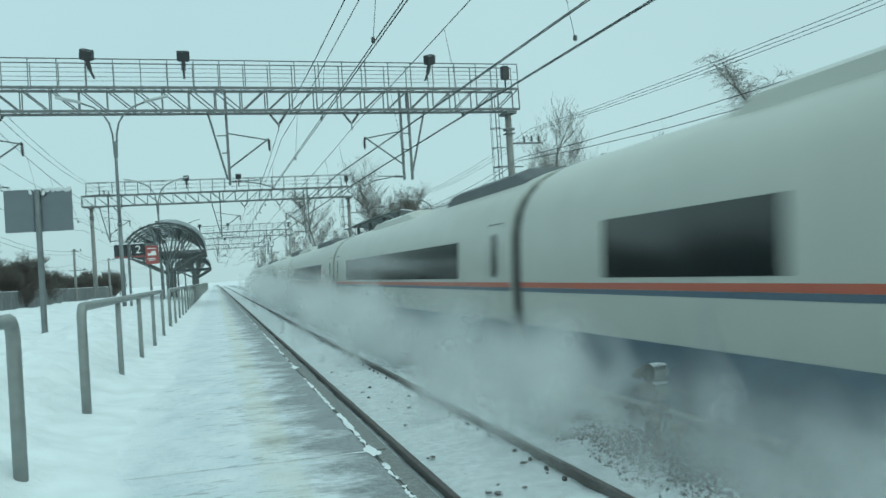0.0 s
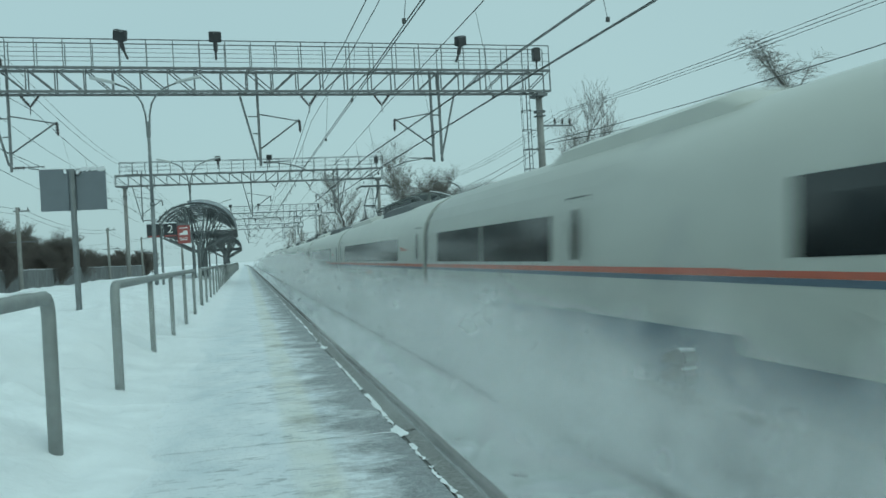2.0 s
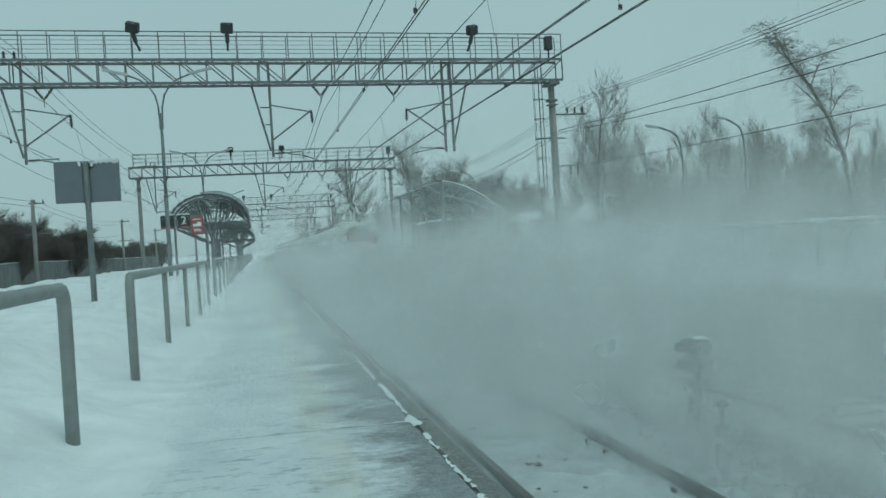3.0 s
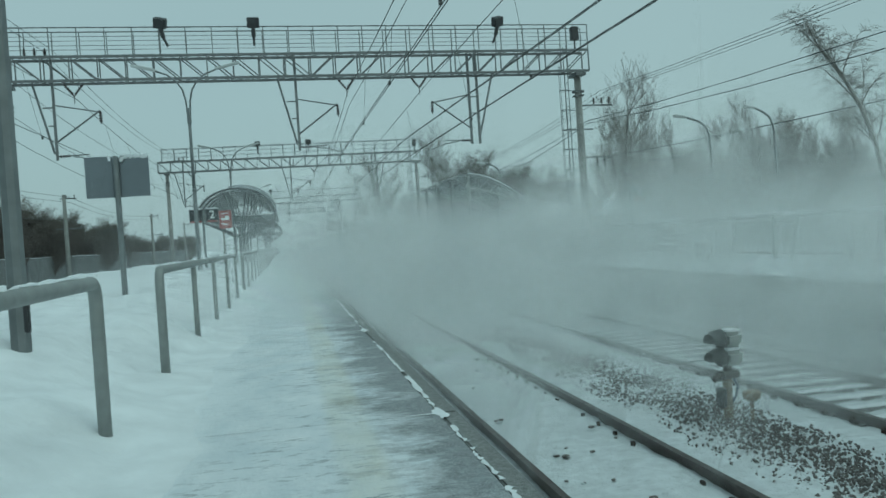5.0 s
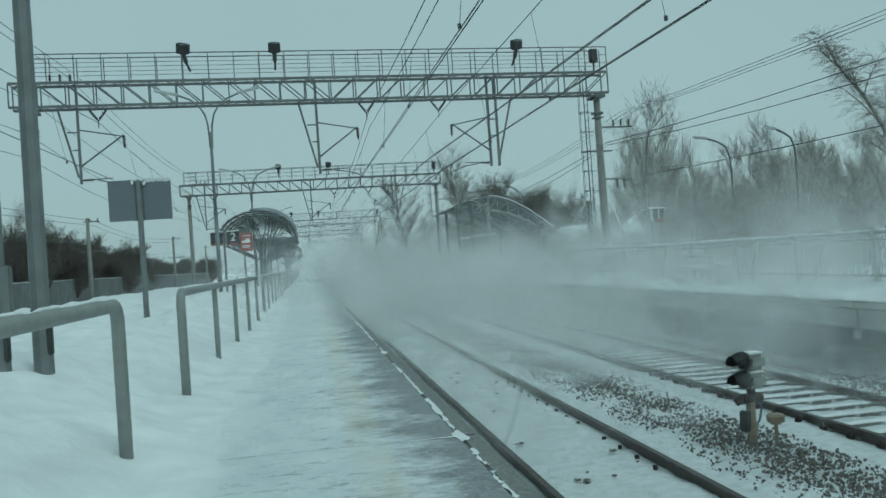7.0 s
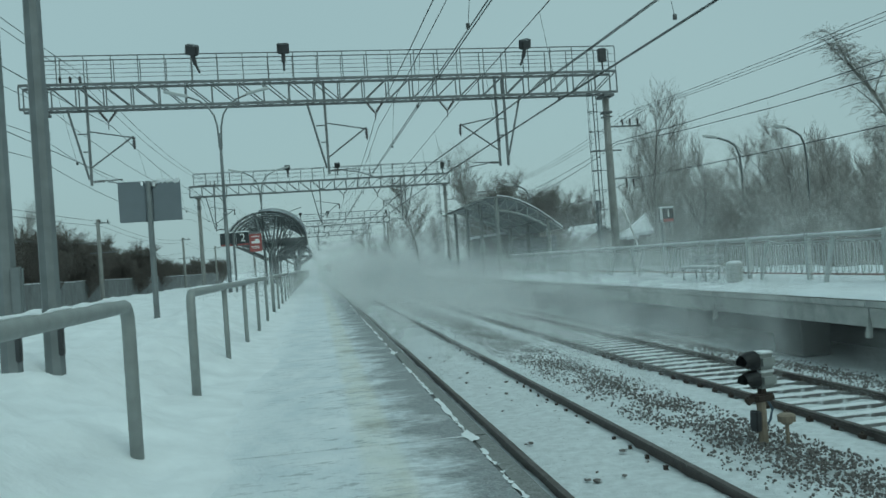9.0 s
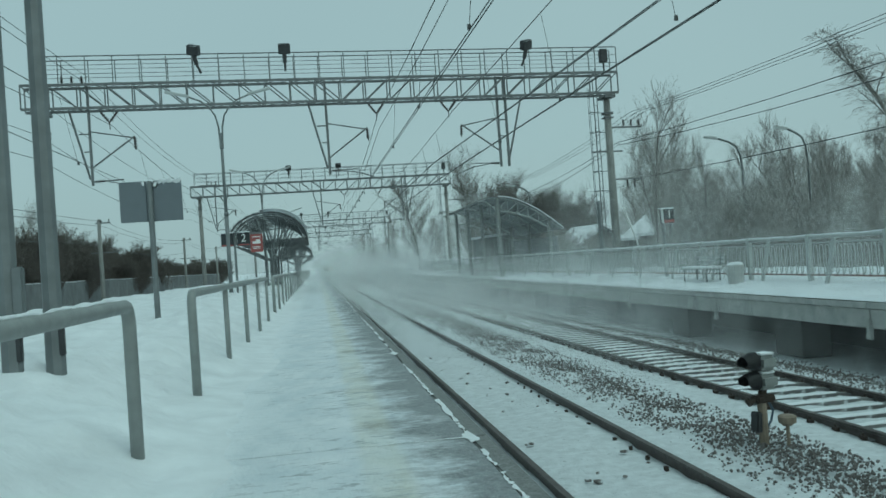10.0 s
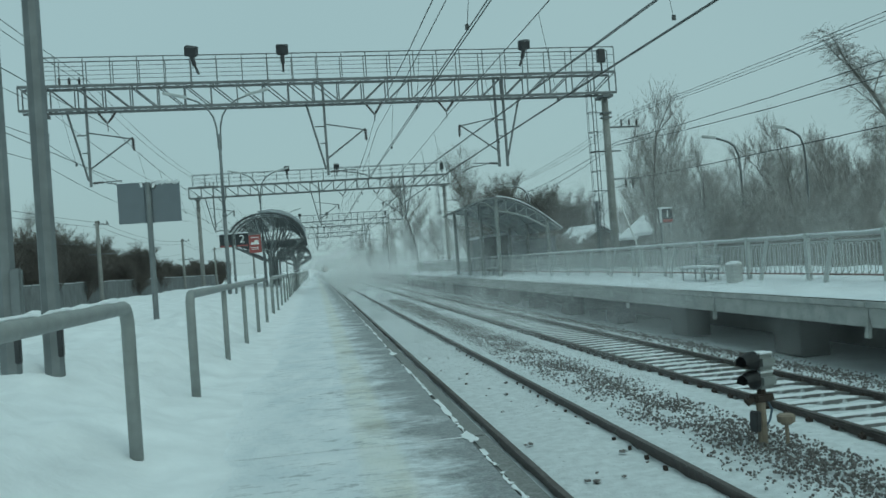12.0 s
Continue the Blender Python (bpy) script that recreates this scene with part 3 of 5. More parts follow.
def gantry(y, rz, x0, x1, z0, full=True):
    """Rigid cross-span: lattice girder with a walkway rail, masts and hanging supports."""
    g = empty("catenary_gantry", "grey steel lattice gantry spanning the tracks" + (" with floodlights" if full else ""), "gantry", "overhead line gantries", pose(0, y, 0, 0, 0, rz))
    h, dep = 0.95, 0.75
    for nm, yy, zz in (("chord", -dep / 2, z0), ("chord", -dep / 2, z0 + h), ("chord", dep / 2, z0), ("chord", dep / 2, z0 + h)):
        bm = bmesh.new()
        box(bm, ((x0 + x1) / 2, yy, zz), (x1 - x0, 0.085, 0.10))
        part(nm, bm, M_TRUSS, g)
    n = int((x1 - x0) / 1.05)
    st = (x1 - x0) / n
    for yy in (-dep / 2, dep / 2):
        bm = bmesh.new()
        for i in range(n + 1):
            box(bm, (x0 + st * i, yy, z0 + h / 2), (0.05, 0.05, h))
            if i < n:
                a = (x0 + st * i, yy, z0 + (h if (i < n / 2) else 0))
                b = (x0 + st * (i + 1), yy, z0 + (0 if (i < n / 2) else h))
                rod(bm, a, b, 0.028, 5)
        part("lattice", bm, M_TRUSS, g)
    for zz in (z0, z0 + h):
        bm = bmesh.new()
        for i in range(n * 2):
            xa, xb = x0 + st / 2 * i, x0 + st / 2 * (i + 1)
            s = 1 if i % 2 else -1
            rod(bm, (xa, -s * dep / 2, zz), (xb, s * dep / 2, zz), 0.018, 4)
        part("cross_bracing", bm, M_TRUSS, g)
    # walkway rails
    zr = z0 + h + 0.05
    for yy in (-dep / 2, dep / 2):
        bm = bmesh.new()
        for zz, rr in ((1.1, 0.026), (0.74, 0.012), (0.38, 0.012)):
            rod(bm, (x0 + 0.4, yy, zr + zz), (x1, yy, zr + zz), rr, 5)
        for i in range(n + 1):
            box(bm, (x0 + 0.4 + (x1 - x0 - 0.4) * i / n, yy, zr + 0.55), (0.035, 0.035, 1.1))
        part("walkway_rail", bm, M_TRUSS, g)
    # masts
    for x in ((x0 + 0.75, x1 - 0.45)):
        bm = bmesh.new()
        rod(bm, (x, 0, -0.5), (x, 0, z0), 0.21, 14, 0.15)
        part("mast", bm, M_MAST, g, "tapered concrete mast", smooth=True)
        bm = bmesh.new()
        box(bm, (x, 0, z0 - 0.15), (0.5, 0.95, 0.12))
        box(bm, (x, 0, z0 - 0.9), (0.42, 0.42, 0.1))
        box(bm, (x, 0, z0 - 1.1), (0.42, 0.42, 0.06))
        part("mast_head", bm, M_TRUSS, g)
    # line arms with pin insulators
    for xm, dr in ((x1 - 0.45, 1), (x0 + 0.75, 1)):
        bm = bmesh.new()
        box(bm, (xm + dr * 0.85, 0, z0 - 1.55 if dr > 0 and xm > 0 else z0 + 1.05), (1.6, 0.06, 0.07))
        part("line_arm", bm, M_TRUSS, g)
        for k in range(3):
            bm = bmesh.new()
            zb = (z0 - 1.5 if xm > 0 else z0 + 1.08)
            insulator(bm, (xm + 0.75 + 0.38 * k, 0, zb), (xm + 0.75 + 0.38 * k, 0, zb + 0.3), 0.075)
            part("pin_insulator", bm, M_INS, g)
    bm = bmesh.new()
    xm = x1 - 0.45
    box(bm, (xm - 0.1, 0, z0 - 2.65), (1.4, 0.06, 0.06))
    part("lower_arm", bm, M_TRUSS, g)
    bm = bmesh.new()
    box(bm, (xm + 0.7, 0, z0 - 3.95), (1.5, 0.06, 0.06))
    part("lower_arm", bm, M_TRUSS, g)
    for k in (0.75, 1.1):
        bm = bmesh.new()
        insulator(bm, (xm + k, 0, z0 - 3.95), (xm + k, 0, z0 - 4.4), 0.06)
        part("pin_insulator", bm, M_INS, g)
    # ladder with hoops
    bm = bmesh.new()
    for dy in (-0.2, 0.2):
        rod(bm, (xm - 0.55, dy, 2.2), (xm - 0.55, dy, z0 + 1.2), 0.02, 5)
    for k in range(int((z0 - 2.2) / 0.35)):
        rod(bm, (xm - 0.55, -0.2, 2.3 + 0.35 * k), (xm - 0.55, 0.2, 2.3 + 0.35 * k), 0.014, 4)
    for k in range(int((z0 - 3) / 0.9)):
        z = 3.2 + 0.9 * k
        pipe(bm, [(xm - 0.55 - 0.36 * math.sin(a), -0.3 * math.cos(a), z) for a in np.linspace(0, math.pi, 7)], 0.018, 4)
        rod(bm, (xm - 0.55, 0, z), (xm - 0.1, 0, z), 0.015, 4)
    for a in (0.5, 1.57, 2.6):
        rod(bm, (xm - 0.55 - 0.36 * math.sin(a), -0.3 * math.cos(a), 3.2), (xm - 0.55 - 0.36 * math.sin(a), -0.3 * math.cos(a), z0 + 0.3), 0.012, 4)
    part("ladder", bm, M_TRUSS, g)
    bm = bmesh.new()
    box(bm, (xm - 0.15, -0.3, z0 + h + 0.75), (0.34, 0.3, 0.62), bevel=0.03)
    rod(bm, (xm - 0.15, -0.3, z0 + h), (xm - 0.15, -0.3, z0 + h + 0.5), 0.04, 6)
    part("siren_box", bm, M_BLACK, g)
    # hanging supports: post, strut, bracket, registration arm
    for x, s, dbl in ((-8.75, 1, False), (0.85, 1, False), (8.5, -1, True)):
        hang = empty("hanging_support", "", "", "")
        for key in list(hang.keys()):
            del hang[key]
        hang.parent = g
        bm = bmesh.new()
        for dx in ((0, 0.38) if dbl else (0,)):
            box(bm, (x - s * dx, 0, (z0 + 0.95 + 6.35) / 2), (0.10, 0.10, z0 + 0.95 - 6.35))
        rod(bm, (x - s * 0.75 - (s * 0.38 if dbl else 0), 0, z0), (x - s * 0.08 - (s * 0.3 if dbl else 0), 0, 6.6), 0.045, 6)
        for k in (0.35, 0.68):
            zz = z0 - 1.0 - 2.2 * (k - 0.35)
            rod(bm, (x, 0, zz), (x - s * (0.62 - 0.55 * k), 0, zz), 0.03, 5)
        part("hanger_post", bm, M_TRUSS, hang)
        bm = bmesh.new()
        rod(bm, (x, 0, 8.55), (x + s * 1.65, 0, 8.25), 0.028, 6)
        rod(bm, (x, 0, 7.05), (x + s * 1.72, 0, 8.3), 0.036, 6)
        rod(bm, (x, 0, 6.5), (x + s * 1.2, 0, 6.55), 0.025, 6)
        pipe(bm, [(x + s * 0.6, 0, 6.48), (x + s * 1.3, 0, 6.38), (x + s * 1.9, 0, 6.15), (x + s * 2.3, 0, 6.02)], 0.024, 5)
        part("bracket", bm, M_TRUSS, hang)
        for a, b, r in (((x + s * 1.72, 0, 8.3), (x + s * 1.74, 0, 7.75), 0.085), ((x + s * 0.05, 0, 6.5), (x + s * 0.55, 0, 6.52), 0.07)):
            bm = bmesh.new()
            insulator(bm, a, b, r)
            part("insulator", bm, M_INS, hang)
    for x in (-7.96, 3.02, 6.24):
        bm = bmesh.new()
        insulator(bm, (x - 0.35, 0, z0 - 0.08), (x, 0, z0 - 0.55), 0.075)
        insulator(bm, (x + 0.35, 0, z0 - 0.08), (x, 0, z0 - 0.55), 0.075)
        rod(bm, (x, 0, z0 - 0.5), (x, 0, z0 - 0.85), 0.02, 5)
        part("v_insulator", bm, M_INS, g)
    lights = ((-4.46, 1), (-0.77, 0), (9.9, -1)) if full else ((-2.0, 0), (2.6, 0))
    for x, s in lights:
        bm = bmesh.new()
        box(bm, (x, -0.45, z0 + 2.24), (0.5, 0.3, 0.42), (22, s * 14, -20 * s), bevel=0.03)
        rod(bm, (x + 0.1 * s, -0.4, z0 + 1.65), (x, -0.42, z0 + 2.07), 0.09, 8)
        rod(bm, (x + 0.25 * s, -0.4, z0 + 1.3), (x + 0.08 * s, -0.42, z0 + 1.7), 0.05, 6)
        fl = part("floodlight", bm, M_BLACK, g)
        bm = bmesh.new()
        box(bm, (x - 0.04 * s, -0.58, z0 + 2.22), (0.40, 0.02, 0.3), (22, s * 14, -20 * s))
        part("lens", bm, M_LAMP, fl)
    return g


def wire(pts, r, label, sag=0.0):
    bm = bmesh.new()
    pts = [Vector(p) for p in pts]
    line = []
    for a, b in zip(pts, pts[1:]):
        for k in range(9):
            f = k / 9
            line.append(a.lerp(b, f) - Vector((0, 0, sag * 4 * f * (1 - f))))
    line.append(pts[-1])
    pipe(bm, line, r, 5)
    return thing("overhead_wire", bm, M_WIRE, label, "wire", "overhead wires")


def build_wires():
    GY = (-23, 37.5, 82, 150, 200, 260)
    msg, con = "dark messenger wire over the track", "copper contact wire over the track"

    def run(x0, xs, z, sag, r, label):
        wire([(x0 if y < 0 else xs, y, z) for y in GY], r, label, sag)

    def hangers(x0, xm, zm, sm, xc, zc, sc):
        bm = bmesh.new()
        for a, b, xl in ((-23, 37.5, x0), (37.5, 82, xm)):
            for k in range(1, 8):
                f = k / 8
                y = a + (b - a) * f
                rod(bm, (xl + (xm - xl) * f, y, zm - 4 * sm * f * (1 - f)), (xc, y, zc - 4 * sc * f * (1 - f)), 0.006, 4)
                box(bm, (xc, y, zc + 0.02 - 4 * sc * f * (1 - f)), (0.06, 0.05, 0.09))
        thing("dropper_wires", bm, M_WIRE, "thin dropper wires between messenger and contact wire", "wire", kind="stuff")

    run(3.06, 3.06, 8.85, 0.70, 0.014, msg)
    run(3.06, 3.06, 8.2, 0.55, 0.011, msg)
    for d in (-0.03, 0.03):
        run(3.3 + d, 2.75 + d, 6.35, 0.0, 0.012, con)
    hangers(3.06, 3.06, 8.2, 0.55, 2.9, 6.35, 0.0)
    run(6.3, 6.35, 8.85, 0.15, 0.014, msg)
    for d in (-0.025, 0.025):
        run(7.35 + d, 5.35 + d, 6.6, 0.05, 0.012, con)
        run(8.0 + d, 6.1 + d, 6.2, -0.12, 0.012, con)
    hangers(6.3, 6.35, 8.85, 0.15, 6.7, 6.3, -0.1)
    run(-7.96, -7.96, 8.85, 0.70, 0.014, msg)
    run(-7.6, -7.3, 6.35, 0.05, 0.012, con)
    hangers(-7.96, -7.96, 8.85, 0.70, -7.5, 6.35, 0.05)
    for x in (14.4, 14.73, 15.06):
        run(x, x, 8.4, 0.85, 0.009, "thin line wire on pin insulators")
    run(13.75, 13.75, 7.07, 0.85, 0.013, "line wire beside the raised platform")
    run(13.75, 13.75, 6.95, 1.15, 0.013, "line wire beside the raised platform")
    run(14.95, 14.95, 5.45, 0.55, 0.013, "line wire beside the raised platform")
    for x, z in ((-9.2, 10.9), (-8.8, 10.9), (-10.5, 9.8), (-10.9, 8.6), (-10.9, 7.6)):
        run(x, x, z, 0.7, 0.012, "line wire beyond the island platform")
    for z in (6.4, 6.1, 5.0):
        wire([(-14.0 + 0.3 * (z - 5), y, z) for y in (-20, 60, 95, 130, 200)], 0.012, "line wire on the line poles", 0.5)


# ---- train ----
CAR = 26.05
SPEED = 57.7
PROF = ((0.05, 0.86), (0.14, 0.94), (0.28, 1.0), (0.48, 1.0), (0.69, 0.968), (0.78, 0.91), (0.85, 0.81), (0.91, 0.66), (0.96, 0.42), (0.99, 0.18), (1.0, 0.0))


def prof_at(q):
    for (a, wa), (b, wb) in zip(PROF, PROF[1:]):
        if q <= b:
            return wa + (wb - wa) * max(0.0, q - a) / (b - a)
    return 0.0


def skin(bm, us, zs, surface, side, out=0.006):
    """A patch laid on the car's side: us along the car, zs up (both may be functions of u)."""
    grid = []
    for u in us:
        lo, hi = zs(u)
        grid.append([bm.verts.new((side * (surface(u, lo + (hi - lo) * k / 4) + out), u, lo + (hi - lo) * k / 4)) for k in range(5)])
    for a, b in zip(grid, grid[1:]):
        for k in range(4):
            bm.faces.new((a[k], a[k + 1], b[k + 1], b[k]))


def car_side(u, z):
    return 1.632 * prof_at(z / 4.2)


def flat(lo, hi):
    return lambda u: (lo, hi)


def car_body(bm, u0, u1, n=2):
    rings = []
    for u in np.linspace(u0, u1, n):
        right = [(1.632 * w, q * 4.2) for q, w in PROF]
        ring = right + [(-x, z) for x, z in right[-2::-1]]
        rings.append([bm.verts.new((x, u, z)) for x, z in ring])
    for a, b in zip(rings, rings[1:]):
        for k in range(len(a)):
            j = (k + 1) % len(a)
            bm.faces.new((a[k], a[j], b[j], b[k]))
    for ring in (rings[0], rings[-1]):
        bm.faces.new([bm.verts.new(v.co) for v in ring])


def dress(car, windows, doors, logo, roof, u_lo, u_hi):
    """Skirt, stripes, windows, doors, roof boxes and bogies of one car."""
    for side in (-1, 1):
        for nm, mt, lo, hi in (("blue_stripe", M_STBLUE, 1.795, 1.87), ("red_stripe", M_STRED, 1.872, 1.965), ("skirt", M_SKIRT, 0.30, 1.19)):
            bm = bmesh.new()
            skin(bm, np.linspace(u_lo, u_hi, 3), flat(lo, hi), car_side, side, 0.008)
            part(nm, bm, mt, car)
        for a, b in windows:
            bm = bmesh.new()
            skin(bm, np.linspace(a, b, 3), flat(2.04, 2.88), car_side, side, 0.008)
            part("window_band", bm, M_TGLASS, car, "long dark tinted window")
        for d in doors:
            bm = bmesh.new()
            for e in (d - 0.48, d + 0.46):
                skin(bm, (e, e + 0.03), flat(1.2, 3.15), car_side, side, 0.009)
            skin(bm, (d - 0.48, d + 0.49), flat(1.2, 1.23), car_side, side, 0.009)
            skin(bm, (d - 0.48, d + 0.49), flat(3.12, 3.15), car_side, side, 0.009)
            part("door", bm, M_SEAM, car)
            bm = bmesh.new()
            skin(bm, [d - 0.17 + 0.34 * k / 10 for k in range(11)], lambda u, d=d: (2.5 - 0.42 * (max(0, 1 - ((u - d) / 0.175) ** 4)) ** 0.25 - 0.02, 2.5 + 0.42 * (max(0, 1 - ((u - d) / 0.175) ** 4)) ** 0.25 + 0.02), car_side, side, 0.010)
            part("door_window", bm, M_TGLASS, car, "narrow rounded door window")
        if logo:
            bm = bmesh.new()
            for k in range(7):
                for z in (1.42, 1.51, 1.60):
                    skin(bm, (12.0 + 0.26 * k, 12.0 + 0.26 * k + (0.21 if (k + int(z * 100)) % 3 else 0.09)), lambda u, z=z: (z, z + 0.05), car_side, side, 0.009)
                skin(bm, (12.0 + 0.26 * k, 12.05 + 0.26 * k), flat(1.42, 1.65), car_side, side, 0.010)
            part("emblem", bm, M_STRED, car, "red emblem bars")
            bm = bmesh.new()
            skin(bm, (logo + 0.1, logo + 1.3), flat(2.42, 2.47), car_side, side, 0.009)
            skin(bm, (logo + 0.7, logo + 1.5), flat(2.5, 2.54), car_side, side, 0.009)
            part("lettering_bar", bm, M_STRED, car)
    for a, b, h in roof:
        bm = bmesh.new()
        prof = [(-0.86, 3.9), (-0.80, 4.08 + h * 0.7), (-0.5, 4.2 + h * 0.75), (0.5, 4.2 + h * 0.75), (0.80, 4.08 + h * 0.7), (0.86, 3.9)]
        rings = []
        for u, sc in ((a, 0.0), (a + 0.5, 1), (b - 0.5, 1), (b, 0.0)):
            rings.append([bm.verts.new((x, u, 3.9 + (z - 3.9) * (0.45 + 0.55 * sc))) for x, z in prof])
        for p, q in zip(rings, rings[1:]):
            for k in range(len(p) - 1):
                bm.faces.new((p[k], p[k + 1], q[k + 1], q[k]))
        bm.faces.new(rings[0])
        bm.faces.new(rings[-1][::-1])
        part("roof_housing", bm, M_ROOFEQ if h > 0.15 else M_BODY, car, "roof equipment housing")
    for u in (u_lo + 4.0, u_hi - 4.0):
        bm = bmesh.new()
        for s in (-1, 1):
            box(bm, (s * 1.0, u, 0.55), (0.14, 3.2, 0.22), bevel=0.03)
            box(bm, (s * 1.05, u, 0.75), (0.3, 0.6, 0.3), bevel=0.05)
            for w in (-1.25, 1.25):
                rod(bm, (s * 0.7, u + w, 0.46), (s * 0.84, u + w, 0.46), 0.46, 18)
                box(bm, (s * 1.0, u + w, 0.46), (0.2, 0.3, 0.3), bevel=0.04)
        part("bogie", bm, M_GANGWAY, car, "dark snow-caked bogie with wheels")


def build_train():
    """Its zero stands at the tail's nose tip; it runs towards +y."""
    tr = empty("express_train", "white high-speed train with red and blue stripe, throwing up snow", "train")
    kinds = {"std": dict(windows=((5.0, 22.6),), doors=(1.35, 24.7), logo=3.1, roof=((6.0, 13.0, 0.16), (17.0, 25.0, 0.12))),
             "bistro": dict(windows=((2.4, 12.8), (18.0, 22.2)), doors=(), logo=14.2, roof=((0.4, 6.5, 0.26), (12, 20.0, 0.1))),
             "front": dict(windows=((4.0, 22.0),), doors=(1.3, 24.7), logo=0, roof=((1.2, 7.5, 0.16), (12.0, 19.0, 0.1)))}
    order = ["std", "std", "std", "bistro", "front", "std", "bistro", "std", "std"]
    base = 26.75
    protos = {}
    for i, k in enumerate(order):
        u0 = base + CAR * i
        if k in protos:
            src = protos[k]
            c = src.copy()
            scene.collection.objects.link(c)
            c.matrix_basis = pose(0, u0, 0)
            for ch in src.children:
                cc = ch.copy()
                scene.collection.objects.link(cc)
                cc.parent = c
            continue
        bm = bmesh.new()
        car_body(bm, 0.28, CAR - 0.28)
        car = part("car", bm, M_BODY, tr, "white passenger car with dark window band", smooth=True)
        car.matrix_basis = pose(0, u0, 0)
        dress(car, kinds[k]["windows"], kinds[k]["doors"], kinds[k]["logo"], kinds[k]["roof"], 0.3, CAR - 0.3)
        protos[k] = car
    for i in range(len(order)):
        bm = bmesh.new()
        rings = []
        for u in (-0.3, 0.3):
            pts = [(1.56 * w, 0.25 + (q * 4.2 - 0.25) * 0.985) for q, w in PROF]
            pts = pts + [(-x, z) for x, z in pts[-2::-1]]
            rings.append([bm.verts.new((x, u, z)) for x, z in pts])
        for k in range(len(rings[0])):
            j = (k + 1) % len(rings[0])
            bm.faces.new((rings[0][k], rings[0][j], rings[1][j], rings[1][k]))
        g = part("gangway", bm, M_GANGWAY, tr, "dark rubber gangway between cars")
        g.matrix_basis = pose(0, base + CAR * i, 0)
    # pantograph on the car next to the tail
    bm = bmesh.new()
    u = base + 21.7
    box(bm, (0, u + 0.3, 4.3), (1.2, 2.0, 0.12), bevel=0.03)
    for s in (-0.25, 0.25):
        rod(bm, (s * 1.6, u, 4.35), (s * 1.2, u + 1.2, 5.15), 0.05, 8)
        rod(bm, (s * 1.2, u + 1.2, 5.15), (s, u - 0.8, 6.08), 0.035, 8)
    rod(bm, (-0.3, u + 1.2, 5.15), (0.3, u + 1.2, 5.15), 0.05, 8)
    for d in (-0.22, 0.22):
        pipe(bm, [(-0.98, u - 0.8 + d, 5.98), (-0.7, u - 0.8 + d, 6.12), (0.7, u - 0.8 + d, 6.12), (0.98, u - 0.8 + d, 5.98)], 0.045, 6)
    for s in (-0.5, 0.5):
        for d in (-0.5, 1.0):
            rod(bm, (s, u + d, 4.1), (s, u + d, 4.35), 0.09, 8)
    part("pantograph", bm, M_ROOFEQ, tr, "raised dark pantograph on insulators")
    for i, uu in ((0, 12.5), (1, 20.0), (2, 3.0)):
        bm = bmesh.new()
        for k in range(5):
            rod(bm, (0.35 * (-1) ** k, base + CAR * i + uu + k * 0.9, 4.15), (0.35 * (-1) ** k, base + CAR * i + uu + k * 0.9, 4.55), 0.09, 8)
        rod(bm, (0.35, base + CAR * i + uu - 1, 4.55), (-0.35, base + CAR * i + uu + 5, 4.5), 0.04, 6)
        part("roof_cable", bm, M_ROOFEQ, tr, "roof cable on insulators")

    # tail car with its long nose
    def top(s):
        s = max(0.0, (s - 0.6) * 7.5 / 6.9) if s < 7.5 else s
        pts = ((0, 0.95), (0.25, 1.35), (0.6, 1.70), (1.2, 2.20), (2.0, 2.76), (3.0, 3.30), (4.2, 3.78), (5.5, 4.05), (7.0, 4.18), (8.5, 4.2), (40, 4.2))
        for (a, za), (b, zb) in zip(pts, pts[1:]):
            if s <= b:
                return za + (zb - za) * (s - a) / (b - a)
        return 4.2

    def half(s):
        s = max(0.02, (s - 0.6) * 7.5 / 6.9)
        return 1.632 * (1 - max(0.0, 1 - s / 5.2) ** 2.6) ** 0.62 if s < 5.2 else 1.632

    def tail_side(u, z):
        return half(u) * prof_at(min(1.0, z / top(u)))

    bm = bmesh.new()
    rings = []
    for s in (0.62, 0.70, 0.85, 1.05, 1.25, 1.5, 2.0, 2.6, 3.3, 4.2, 5.2, 6.3, 7.5, 8.6, 26.47):
        right = [(half(s) * w, q * top(s)) for q, w in PROF]
        rings.append([bm.verts.new((x, s, z)) for x, z in right + [(-x, z) for x, z in right[-2::-1]]])
    for a, b in zip(rings, rings[1:]):
        for k in range(len(a)):
            j = (k + 1) % len(a)
            bm.faces.new((a[k], a[j], b[j], b[k]))
    bm.faces.new(rings[0])
    bm.faces.new(rings[-1][::-1])
    tail = part("tail_car", bm, M_BODY, tr, "white tail car with a long sloping nose", smooth=True)
    dress(tail, ((15.2, 20.0), (20.15, 25.0)), (14.0,), 0, ((10.0, 17.0, 0.14),), 9.0, 26.45)
    for side in (-1, 1):
        bm = bmesh.new()
        skin(bm, np.linspace(2.1, 7.9, 16), lambda u: (2.08 + 0.12 * (1 - (u - 2.1) / 5.8), 2.08 + 0.14 + 0.70 * min(1, (u - 2.1) / 3.4) ** 0.7), tail_side, side, 0.010)
        part("side_window", bm, M_TGLASS, tail, "dark window tapering towards the nose")
        for nm, mt, dz in (("blue_stripe", M_STBLUE, 0.0), ("red_stripe", M_STRED, 0.078)):
            bm = bmesh.new()
            skin(bm, np.linspace(2.0, 9.0, 18), lambda u, dz=dz: (1.795 + dz - 0.28 * max(0, (6 - u) / 6) ** 1.5, 1.87 + dz - 0.28 * max(0, (6 - u) / 6) ** 1.5), tail_side, side, 0.009)
            part(nm, bm, mt, tail)
